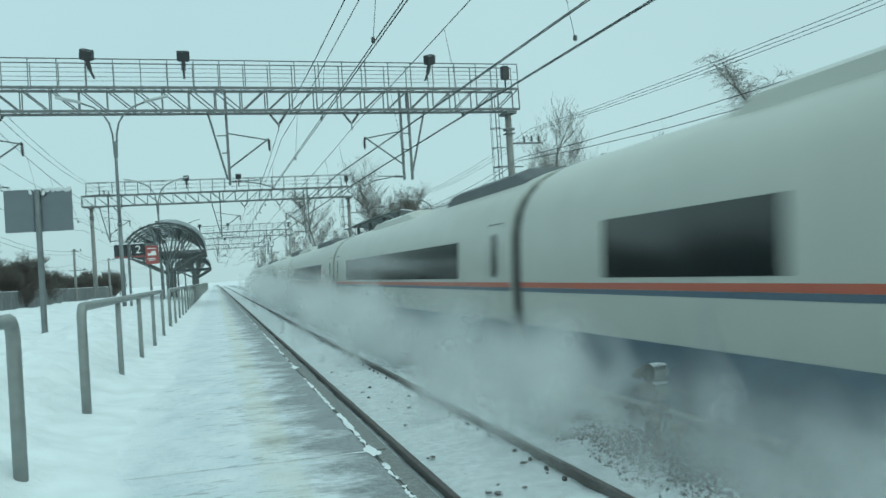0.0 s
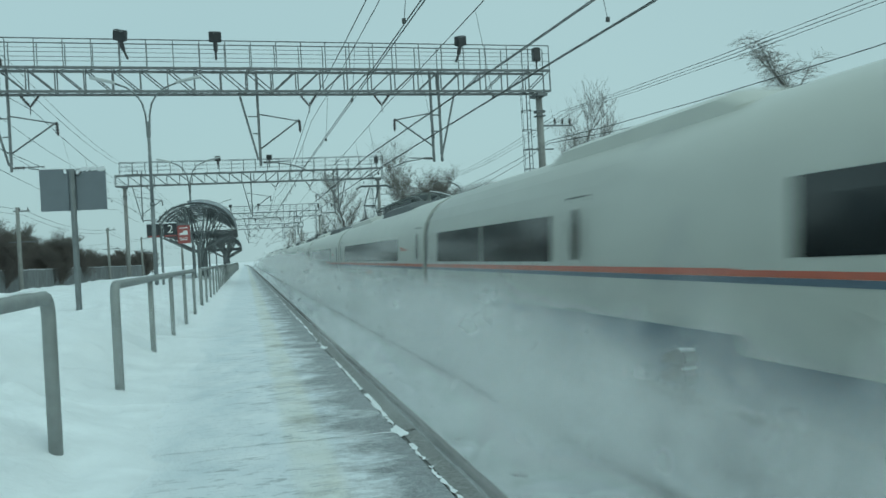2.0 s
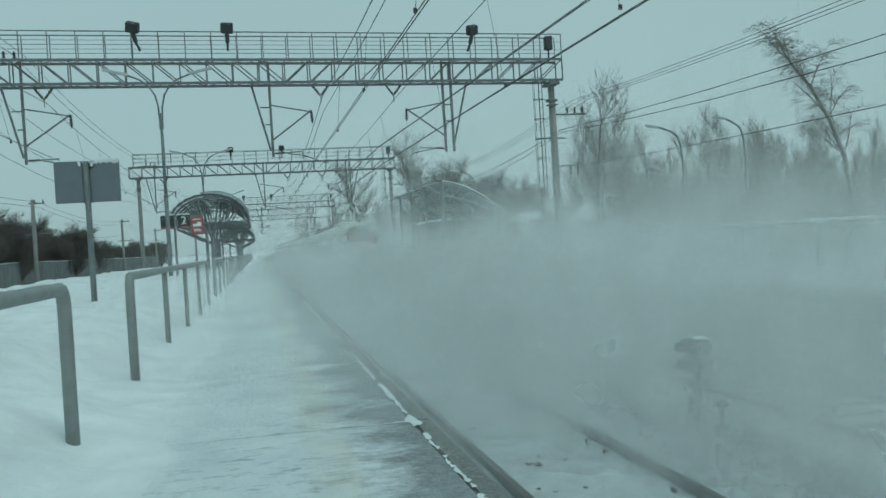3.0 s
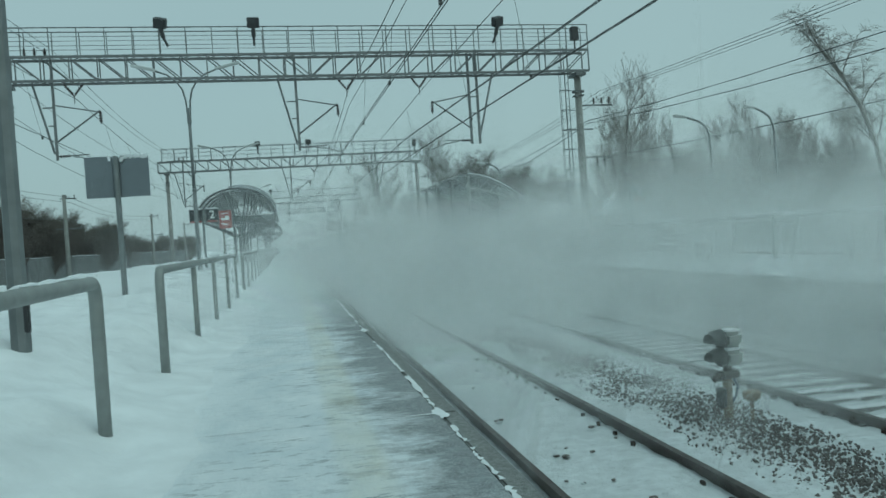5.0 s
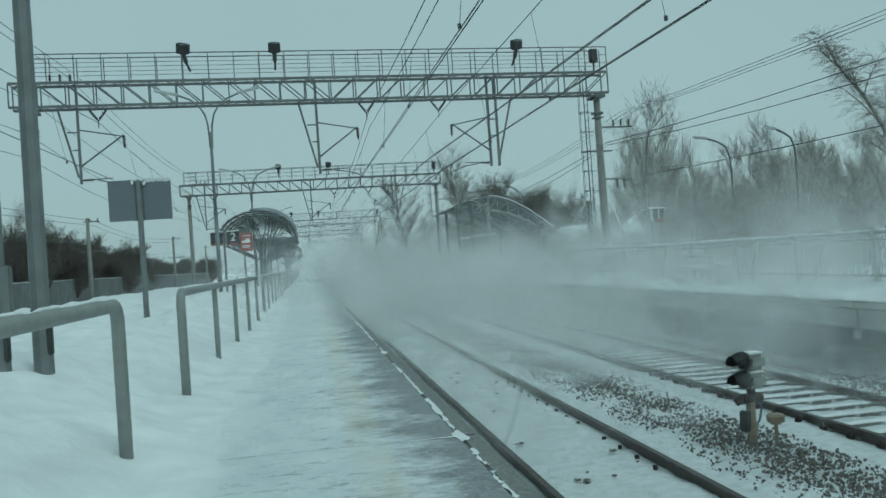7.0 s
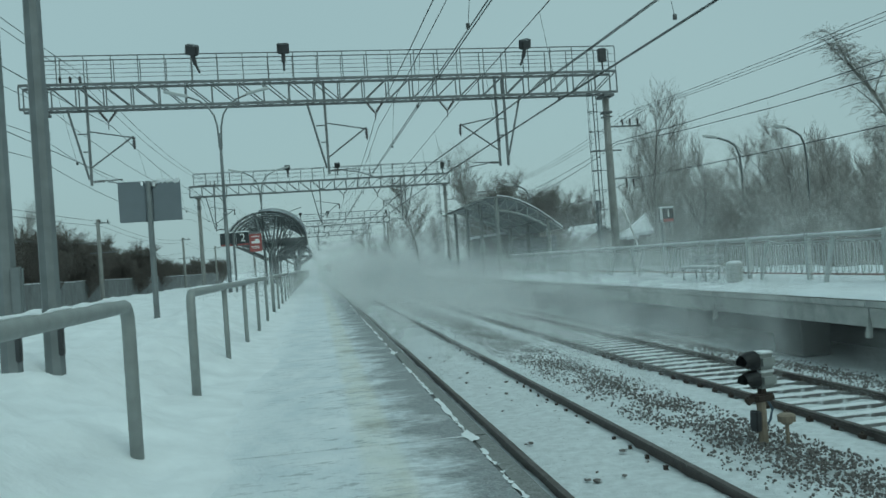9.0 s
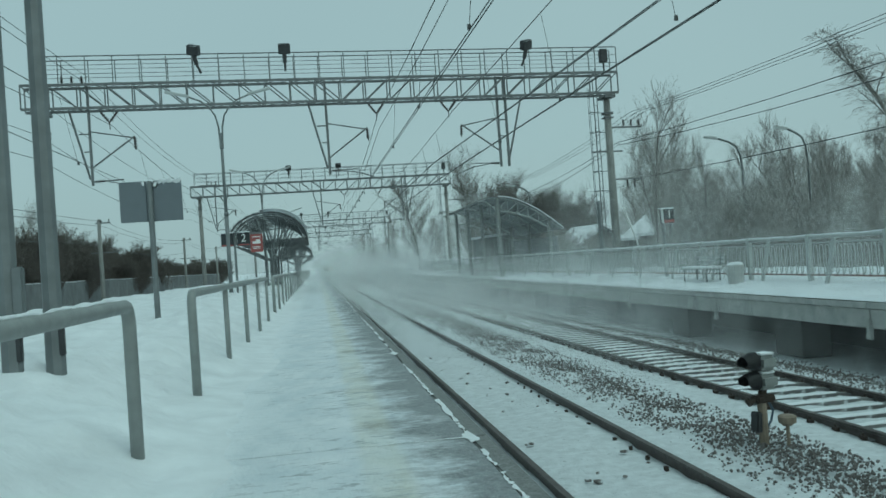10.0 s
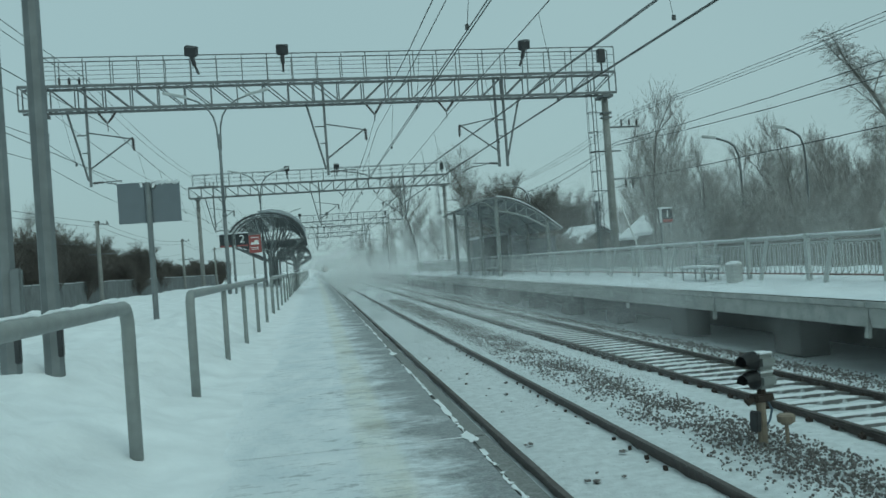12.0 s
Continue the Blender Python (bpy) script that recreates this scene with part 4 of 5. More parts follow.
        bm = bmesh.new()
        skin(bm, np.linspace(1.0, 9.0, 20), flat(0.30, 0.95), tail_side, side, 0.009)
        part("skirt", bm, M_SKIRT, tail)
        bm = bmesh.new()
        skin(bm, np.linspace(4.0, 4.6, 4), lambda u: (1.40, 1.72 - 0.2 * (4.6 - u)), tail_side, side, 0.012)
        part("emblem", bm, M_STRED, tail, "red emblem on the flank")
        bm = bmesh.new()
        box(bm, (side * 0.72, 3.02, 2.99), (0.15, 0.10, 0.06), (-20, 0, side * 20), bevel=0.02)
        part("tail_light", bm, M_TAIL, tail, "glowing red tail light")

    def cap(name, s_rows, w0, w1, mt, label, out, dome=0.0):
        """A patch over the top of the nose, between shares of its half width."""
        bm = bmesh.new()
        grid = []
        for s in s_rows:
            row = []
            f = (s - s_rows[0]) / (s_rows[-1] - s_rows[0])
            lim = (w0 + (w1 - w0) * f) * (1 - dome * f ** 3)
            for k in range(13):
                x = -lim + 2 * lim * k / 12
                xx = x * half(s)
                z = top(s)
                for (a, wa), (b, wb) in zip(PROF[2:], PROF[3:]):
                    if wb <= abs(x) <= wa:
                        z = top(s) * (a + (b - a) * ((wa - abs(x)) / max(1e-6, wa - wb)))
                row.append(bm.verts.new((xx, s - out * 0.5, z + out)))
            grid.append(row)
        for p, q in zip(grid, grid[1:]):
            for k in range(12):
                bm.faces.new((p[k], p[k + 1], q[k + 1], q[k]))
        part(name, bm, mt, tail, label, smooth=True)

    cap("windscreen", (2.35, 2.6, 3.0, 3.4, 3.8, 4.2, 4.5, 4.7), 0.74, 0.74, M_TGLASS, "dark wraparound windscreen", 0.022, 0.5)
    cap("nose_panel", (0.8, 1.05, 1.4, 1.8, 2.1, 2.33), 0.42, 0.60, M_STRED, "red nose panel", 0.020)
    cap("nose_badge", (1.75, 1.85, 2.0), 0.26, 0.28, M_BODY, "white badge field", 0.034)
    return tr


# ---- airborne snow thrown up by the train ----
def flecks(name, count, size, radii, mt, seed):
    rng = np.random.RandomState(seed)
    verts, faces, uvs = [], [], []
    for i in range(count):
        p = rng.normal(0, 0.5, 3)
        c = Vector((p[0] * radii[0], p[1] * radii[1], p[2] * radii[2]))
        r = rng.uniform(*size)
        q = Euler((radians(90) + rng.normal(0, 0.45), rng.uniform(0, 6.28), rng.normal(0, 0.6))).to_matrix()
        k = len(verts)
        ring = [(math.cos(a), math.sin(a)) for a in np.linspace(0, 2 * math.pi, 9)[:-1]]
        st = rng.uniform(1.0, 1.7)
        verts.extend(tuple(c + q @ Vector((x * r * st, y * r, 0.06 * r * math.sin(3 * x + i)))) for x, y in ring)
        faces.append(tuple(range(k, k + 8)))
        uvs.extend((0.5 + 0.5 * x, 0.5 + 0.5 * y) for x, y in ring)
    me = bpy.data.meshes.new(name)
    me.from_pydata(verts, [], faces)
    layer = me.uv_layers.new(name="uv")
    for lp in me.loops:
        layer.data[lp.index].uv = uvs[lp.vertex_index]
    me.materials.append(mt)
    return me


CLOUDS = []


def tail_at(t):
    return -115.4 + SPEED * t


def glide(d):
    """Metres that loose snow drifts along the line in d seconds: slow at first, then with the wind."""
    return 1.6 * min(d, 2.6) + 4.6 * max(0.0, d - 2.6)


def build_clouds():
    rng = random.Random(11)
    low = [flecks("snow_cloud", 66, (0.35, 1.0), (0.95, 3.2, 0.72), M_DUST_LOW, 20 + i) for i in range(4)]
    big = [flecks("snow_cloud", 26, (0.9, 2.3), (4.8, 5.4, 2.2), M_DUST, 40 + i) for i in range(5)]
    times = [-0.6, 0.0, 0.5, 1.0, 1.5, 2.0, 2.1, 2.2, 2.3, 2.4, 2.5, 2.6, 2.75, 3.0, 3.25, 3.5, 4.0, 5.0, 6.0, 7.0, 8.0, 9.0, 10.0, 11.0, 12.0, 12.6]
    # dust rolling beside the wheels; it settles after the train has gone
    n = 44
    for i in range(n):
        ob = tagged(new("snow_cloud", low[i % 4]), "low white cloud of blown snow beside the train", "snow cloud", kind="stuff")
        y0 = -52 + 3.5 * i
        x0, z0, turn = rng.uniform(4.0, 5.3), rng.uniform(0.15, 0.75), rng.uniform(-25, 25)
        out = rng.uniform(0.0, 0.9)
        rows = []
        for t in times:
            late = max(0.0, t - 2.2)
            y = y0 + 20 * min(t, 2.2) + 6 * (1 - math.exp(-late * 1.5)) + glide(late)
            rise = min(1.3, 0.016 * max(0, y - 12)) * (1 if t < 2.5 else max(0.0, 1 - (t - 2.5) / 3))
            x = x0 - out * min(max(t, 0), 3) * 0.6
            rows.append((t, pose(x, y, z0 + rise - 0.8 * max(0, late - 0.2), 0, 0, turn + 4 * t)))
        CLOUDS.append((ob, rows))
    # wake that swells behind the tail and drifts along the tracks
    n = 50
    for i in range(n):
        ob = tagged(new("snow_cloud", big[i % 5]), "tall veil of fine snow drifting behind the train", "snow cloud", kind="stuff")
        y_stop = 3.0 + 84 * (i / (n - 1)) ** 1.5
        x_in, x_out, z1 = rng.uniform(5.0, 8.0), rng.uniform(1.0, 13.0), rng.uniform(0.0, 1.2)
        if i % 3 == 0:
            x_out, z1 = rng.uniform(9.0, 14.0) + 0.16 * y_stop, rng.uniform(1.0, 2.4)
        if i % 4 == 1:
            x_out = rng.uniform(1.5, 5.0)
        pace = rng.uniform(0.45, 1.15)
        far = y_stop > 40 and i % 2
        rows = []
        turn = rng.uniform(-30, 30)
        t_free = (y_stop - 7 + 115.4) / SPEED
        for t in times:
            if t <= t_free:
                y, x, z = y_stop, x_in, -5.5
            else:
                d = t - t_free
                y = y_stop + 3 * (1 - math.exp(-d * 2)) + pace * glide(d)
                f = 1 - math.exp(-d * 0.7)
                x = x_in + (x_out - x_in) * f
                z = 0.5 - 6.0 * math.exp(-d * 6.5) + z1 * f + 0.08 * min(d, 4) - (0.05 if far else 0.58) * max(0, d - 3.6)
            rows.append((t, pose(x, y, z, 0, 0, turn + 3 * t)))
        CLOUDS.append((ob, rows))
    # thin veil over the tracks: it starts beside the last cars, hangs on, and settles piece by piece
    thin = [flecks("snow_cloud", 8, (0.8, 1.9), (3.6, 5.5, 1.35), M_DUST_THIN, 60 + i) for i in range(5)]
    n = 58
    for i in range(n):
        ob = tagged(new("snow_cloud", thin[i % 5]), "thin veil of fine snow hanging over the tracks", "snow cloud", kind="stuff")
        y_stop = 4.5 + 60 * ((i + 0.5) / n) ** 2.0
        x_in = rng.uniform(2.6, 4.4)
        x_out = rng.uniform(2.2, 13.5) + 0.08 * y_stop
        if y_stop > 22 and i % 4 == 0:
            x_out = rng.uniform(-4.0, 2.0)
        z1 = rng.uniform(0.15, 0.9) + 0.018 * y_stop
        t0 = (y_stop + 115.4) / SPEED - rng.uniform(0.2, 0.95)
        life = rng.uniform(2.9, 5.2) + min(4.5, 0.10 * y_stop) * rng.uniform(0.6, 1.25)
        pace, turn = rng.uniform(0.1, 0.55), rng.uniform(-30, 30)
        rows = []
        for t in times:
            d = max(0.0, t - t0)
            f = 1 - math.exp(-max(0.0, d - 0.9) * 0.8)
            z = z1 + 0.7 * math.exp(-max(0.0, d - 0.8) * 1.2) - (4.4 + z1) * math.exp(-d * 2.6) - 0.75 * max(0.0, d - life)
            rows.append((t, pose(x_in + (x_out - x_in) * f, y_stop + pace * glide(d) * 0.8, max(-6.0, z), 0, 0, turn + 3 * t)))
        CLOUDS.append((ob, rows))
    # fine snow that spreads past the raised platform and far down the line and stays in the air
    haze = [flecks("snow_haze", 7, (1.8, 3.6), (6.0, 7.0, 2.4), M_DUST_HAZE, 80 + i) for i in range(4)]
    spots = [(rng.uniform(5.0, 34.0), rng.uniform(22.0, 46.0), rng.uniform(0.8, 3.2)) for _ in range(16)]
    spots += [(rng.uniform(-1.0, 14.0), rng.uniform(56.0, 130.0), rng.uniform(0.6, 3.4)) for _ in range(18)]
    spots += [(rng.uniform(6.0, 11.0), rng.uniform(11.0, 30.0), rng.uniform(-0.3, 0.5)) for _ in range(8)]
    for i, (x1, y1, z1) in enumerate(spots):
        ob = tagged(new("snow_haze", haze[i % 4]), "faint haze of fine snow drifting in the air", "snow haze", kind="stuff")
        t0 = (y1 + 115.4) / SPEED - 0.1
        drift, turn = rng.uniform(-0.25, 0.25), rng.uniform(-25, 25)
        rows = []
        for t in times:
            d = max(0.0, t - t0)
            f = 1 - math.exp(-d * 1.1)
            rows.append((t, pose(8.0 + (x1 - 8.0) * f, y1 + drift * d, z1 - 9.0 * math.exp(-d * 1.7), 0, 0, turn + 1.5 * t)))
        CLOUDS.append((ob, rows))


# ---- posts, lamps and signs on the near platform ----
def lamp_post(x, y, zb, zt, span):
    lp = empty("platform_lamp", "grey steel lamp post with two curved arms", "street lamp", "double-arm platform lamps", pose(x, y, zb))
    h = zt - zb
    bm = bmesh.new()
    rod(bm, (0, 0, -0.4), (0, 0, h * 0.45), 0.075, 12, 0.07)
    rod(bm, (0, 0, h * 0.45), (0, 0, h - 0.9), 0.062, 12, 0.05)
    rod(bm, (0, 0, h * 0.45 - 0.06), (0, 0, h * 0.45 + 0.06), 0.085, 12)
    part("pole", bm, M_POLE, lp, smooth=True)
    bm = bmesh.new()
    rod(bm, (0, 0, h - 1.3), (0, 0, h - 0.75), 0.075, 12)
    part("collar", bm, M_POLE, lp)
    for s in (-1, 1):
        bm = bmesh.new()
        pipe(bm, [(s * 0.045, 0, h - 1.0), (s * 0.07, 0, h - 0.5), (s * 0.16, 0, h - 0.1), (s * 0.36, 0, h + 0.22), (s * 0.65, 0, h + 0.45), (s * span * 0.62, 0, h + 0.62)], 0.032, 8)
        part("arm", bm, M_POLE, lp, smooth=True)
        bm = bmesh.new()
        box(bm, (s * span * 0.82, 0, h + 0.72), (span * 0.52, 0.17, 0.10), (0, -s * 13, 0), bevel=0.035)
        part("lamp_head", bm, M_LAMP, lp, "pale lamp head, unlit")


def big_pole(x, y, zb, zt, r, label, box_at=None):
    p = empty("steel_pole", label, "pole", "tall poles in the snow bank", pose(x, y, zb))
    bm = bmesh.new()
    rod(bm, (0, 0, -0.5), (0, 0, 0.55), r * 1.06, 8, r * 1.04)
    rod(bm, (0, 0, 0.5), (0, 0, zt - zb), r, 8, r * 0.8)
    part("shaft", bm, M_POLE, p)
    bm = bmesh.new()
    box(bm, (r * 0.9, -r * 0.5, 0.28), (0.05, 0.07, 0.32), bevel=0.01)
    part("hatch", bm, M_BLACK, p)
    if box_at:
        bm = bmesh.new()
        box(bm, (r + 0.02, -0.06, box_at), (0.10, 0.08, 0.42), bevel=0.015)
        part("junction_box", bm, M_POLE, p, "grey junction box")


def sign_board():
    s = empty("platform_sign", "back of a grey sheet-metal sign with snow on its edge", "sign", at=pose(-3.12, 17.6, 1.55))
    bm = bmesh.new()
    rod(bm, (0, 0, -0.4), (0, 0, 2.74), 0.055, 10)
    part("post", bm, M_POLE, s)
    for x0, x1 in ((-0.58, -0.07), (0.07, 0.60)):
        bm = bmesh.new()
        box(bm, ((x0 + x1) / 2, 0.03, 2.35), (x1 - x0, 0.03, 0.79), bevel=0.008)
        part("panel", bm, M_SIGN, s)
    bm = bmesh.new()
    box(bm, (0, 0.04, 2.33), (0.2, 0.02, 0.76))
    part("back_plate", bm, M_SIGN, s)
    bm = bmesh.new()
    rng = random.Random(5)
    for i in range(13):
        x = 0.16 + 0.034 * i
        box(bm, (x, 0.02, 2.745 - 0.02 * rng.random()), (0.05, 0.05, 0.05 + 0.05 * rng.random()), (0, rng.uniform(-20, 20), 0), bevel=0.012)
    box(bm, (0.11, 0.0, 2.68), (0.09, 0.04, 0.13), (0, 12, 0), bevel=0.02)
    box(bm, (-0.12, 0.0, 2.7), (0.05, 0.04, 0.1), (0, -10, 0), bevel=0.015)
    box(bm, (-0.33, 0.03, 2.752), (0.5, 0.04, 0.014), bevel=0.004)
    part("snow_cap", bm, M_SNOW, s, "ragged snow clinging to the top edge")["kind"] = "stuff"


def text_part(body, size, m, material, parent, name="numeral"):
    cu = bpy.data.curves.new(name, "FONT")
    cu.body, cu.size, cu.extrude = body, size, 0.004
    cu.align_x, cu.align_y = "CENTER", "CENTER"
    tmp = bpy.data.objects.new("tmp_text", cu)
    scene.collection.objects.link(tmp)
    me = bpy.data.meshes.new_from_object(tmp.evaluated_get(bpy.context.evaluated_depsgraph_get()))
    bpy.data.objects.remove(tmp)
    me.materials.clear()
    me.materials.append(material)
    ob = new(name, me)
    ob.parent = parent
    ob.matrix_basis = m
    return ob


def track_sign():
    s = empty("track_number_sign", "dark track signs and red notice on a snowy post", "sign", at=pose(-3.05, 34, 1.6))
    bm = bmesh.new()
    rod(bm, (0.02, 0, -0.5), (0.02, 0, 2.35), 0.045, 8)
    part("post", bm, M_POLE, s)
    bm = bmesh.new()
    box(bm, (0.3, 0, 2.30), (1.5, 0.05, 0.05))
    part("cross_bar", bm, M_POLE, s)
    for x, w in ((-0.24, 0.46), (0.37, 0.46)):
        bm = bmesh.new()
        box(bm, (x, -0.06, 2.08), (w, 0.1, 0.5), bevel=0.012)
        p = part("dark_panel", bm, M_SIGNDK, s, "black track sign with a red foot line")
        bm = bmesh.new()
        box(bm, (x, -0.115, 1.87), (w - 0.04, 0.012, 0.05))
        part("red_line", bm, M_RED, p)
        bm = bmesh.new()
        box(bm, (x, -0.05, 2.35), (w + 0.02, 0.13, 0.05), bevel=0.02)
        part("snow_cap", bm, M_SNOW, p)
        if x > 0:
            text_part("2", 0.42, pose(x, -0.117, 2.11, 90, 0, 0), M_WHITE, p)
    bm = bmesh.new()
    box(bm, (0.84, -0.03, 1.90), (0.46, 0.06, 0.68), bevel=0.012)
    p = part("red_panel", bm, M_RED, s, "red notice with a white symbol")
    bm = bmesh.new()
    for k, (dx, dz, w, h) in enumerate(((0.0, 0.02, 0.30, 0.09), (0.06, 0.10, 0.15, 0.08), (-0.02, -0.14, 0.3, 0.025), (0.0, -0.2, 0.26, 0.025), (0, 0.24, 0.3, 0.03))):
        box(bm, (0.84 + dx, -0.066, 1.90 + dz), (w, 0.01, h), bevel=0.003)
    part("symbol", bm, M_WHITE, p)


def near_canopy(y, length):
    """Vaulted shelter on forked posts."""
    c = empty("vaulted_canopy", "vaulted steel platform canopy on forked posts, snow on its crown", "canopy", "vaulted canopies", pose(-2.45, y, 1.1))
    R, Z0 = 2.02, 2.95
    arc = [(-R * math.cos(a), Z0 + 1.48 * math.sin(a)) for a in np.linspace(0, math.pi, 15)]
    n = int(length / 1.6)
    for i in range(n + 1):
        yy = length * i / n
        bm = bmesh.new()
        pipe(bm, [(x, yy, z) for x, z in arc], 0.05 if i == 0 else 0.028, 6)
        pipe(bm, [(x * 0.9, yy, Z0 + (z - Z0) * 0.86) for x, z in arc], 0.025, 5)
        for k in range(1, 14):
            x, z = arc[k]
            x2, z2 = arc[k + (1 if k % 2 else -1)]
            rod(bm, (x, yy, z), (x2 * 0.9, yy, Z0 + (z2 - Z0) * 0.86), 0.011, 4)
        rod(bm, (-R, yy, Z0), (R, yy, Z0), 0.03, 5)
        part("rib", bm, M_TRUSS, c)
    for k in range(1, 15):
        a, b = arc[k - 1], arc[k]
        bm = bmesh.new()
        mx, mz = (a[0] + b[0]) / 2, (a[1] + b[1]) / 2
        ang = math.degrees(math.atan2(b[1] - a[1], b[0] - a[0]))
        ln = math.hypot(b[0] - a[0], b[1] - a[1])
        box(bm, (mx * 1.025, length / 2, mz + 0.06), (ln * 0.5, length + 0.5, 0.015), (0, -ang, 0))
        part("roof_sheet", bm, M_ROOFSH, c)
        bm = bmesh.new()
        rod(bm, (a[0], -0.2, a[1] + 0.04), (a[0], length + 0.2, a[1] + 0.04), 0.03, 4)
        part("purlin", bm, M_TRUSS, c)
    bm = bmesh.new()
    rings = []
    for yy in np.linspace(-0.25, length + 0.2, 12):
        ring = []
        for k, a in enumerate(np.linspace(1.4, 2.95, 10)):
            e = 0.10 + 0.09 * math.sin(math.pi * k / 9) + 0.02 * noise.noise((yy, a * 3, 0))
            ring.append(bm.verts.new(((R + e) * -math.cos(a), yy, Z0 + 0.03 + (1.48 + e) * math.sin(a))))
        rings.append(ring)
    for p, q in zip(rings, rings[1:]):
        for k in range(9):
            bm.faces.new((p[k], p[k + 1], q[k + 1], q[k]))
    got = bmesh.ops.solidify(bm, geom=bm.faces[:], thickness=0.07)
    part("roof_snow", bm, M_SNOW, c, "smooth snow on the crown", smooth=True)
    for i in range(int(length / 4) + 1):
        yy = 0.1 + 4.0 * i
        bm = bmesh.new()
        for dx in (-0.14, 0.14):
            rod(bm, (dx, yy, -0.3), (dx, yy, 2.2), 0.055, 8)
            rod(bm, (dx, yy, 2.2), (dx * 4, yy, Z0 + 1.2), 0.045, 6)
        part("post", bm, M_POLE, c)
        for s in (-1, 1):
            bm = bmesh.new()
            rod(bm, (s * 0.1, yy, 1.85), (s * (R - 0.15), yy, Z0 - 0.15), 0.038, 6)
            rod(bm, (s * (R - 0.15), yy, Z0 - 0.15), (s * R, yy, Z0 + 0.05), 0.038, 6)
            rod(bm, (s * 0.1, yy, 2.2), (s * 1.1, yy, Z0 + 0.9), 0.035, 6)
            part("strut", bm, M_TRUSS, c)
    return c


# ---- the raised platform's shelter and furniture ----
def far_canopy():
    c = empty("shelter", "grey arched platform shelter with a lattice end truss", "shelter", at=pose(0, 49.5, 1.1))
    pts = [(9.5, 4.50), (10.0, 4.64), (10.6, 4.66), (11.2, 4.56), (11.8, 4.36), (12.4, 4.06), (13.0, 3.70), (13.6, 3.24), (14.4, 2.58)]
    L = 15.0
    bm = bmesh.new()
    a = [bm.verts.new((x, -0.35, z)) for x, z in pts]
    b = [bm.verts.new((x, L + 0.4, z)) for x, z in pts]
    for k in range(len(pts) - 1):
        bm.faces.new((a[k], a[k + 1], b[k + 1], b[k]))
    bmesh.ops.solidify(bm, geom=bm.faces[:], thickness=0.06)
    part("roof", bm, M_ROOFSH, c)
    bm = bmesh.new()
    pipe(bm, [(x, -0.36, z + 0.05) for x, z in pts[2:]], 0.035, 6)
    part("roof_snow", bm, M_SNOW, c)
    low = [(10.6, 3.86), (11.2, 3.78), (11.8, 3.62), (12.4, 3.40), (13.0, 3.08), (13.6, 2.70)]
    for i in range(4):
        yy = L * i / 3
        bm = bmesh.new()
        pipe(bm, [(x, yy, z - 0.06) for x, z in pts], 0.045, 6)
        pipe(bm, [(x, yy, z) for x, z in low], 0.055, 6)
        pipe(bm, [(x, yy, z) for x, z in ((10.6, 3.75), (10.35, 4.1), (9.95, 4.4), (9.6, 4.48))], 0.04, 6)
        for k in range(6):
            rod(bm, (*(low[k][0], yy, low[k][1]),), (pts[k + 2][0], yy, pts[k + 2][1] - 0.06), 0.03, 5)
            if k < 5:
                rod(bm, (low[k][0], yy, low[k][1]), (pts[k + 3][0], yy, pts[k + 3][1] - 0.06), 0.026, 5)
        part("truss", bm, M_PAINT, c, "pale lattice truss")
        for x, z in ((10.6, 4.6), (13.6, 3.2)):
            bm = bmesh.new()
            rod(bm, (x, yy, 0), (x, yy, z), 0.13, 10, 0.12)
            part("post", bm, M_GALV, c)
    bm = bmesh.new()
    for x, z in pts[1:-1:2]:
        rod(bm, (x, -0.3, z - 0.1), (x, L + 0.3, z - 0.1), 0.035, 5)
    part("purlin", bm, M_TRUSS, c)
    bm = bmesh.new()
    box(bm, (14.3, 8.0, 1.15), (0.06, 14.0, 2.1))
    part("back_wall", bm, M_ROOFSH, c, "grey rear wall panel")
    shed = empty("shed", "grey boarded shed with snow on its roof", "shed", at=pose(14.6, 66.0, -0.3))
    bm = bmesh.new()
    box(bm, (0, 0, 2.1), (4.2, 5.0, 4.2))
    part("wall", bm, M_FENCE, shed)
    bm = bmesh.new()
    box(bm, (0.1, 0, 4.3), (4.8, 5.6, 0.18), (0, -4, 0), bevel=0.05)
    part("roof", bm, M_SNOW, shed, "flat roof under snow")


def thin_post(x, y, h, lean, r, mt, label):
    p = empty("slim_post", label, "post", at=pose(x, y, -0.4, 0, lean, 0))
    bm = bmesh.new()
    rod(bm, (0, 0, -0.2), (0, 0, h), r, 8, r * 0.9)
    part("shaft", bm, mt, p)
    bm = bmesh.new()
    rod(bm, (0, 0, h), (0, 0, h + 0.12), r * 1.5, 8, r)
    part("cap", bm, mt, p)


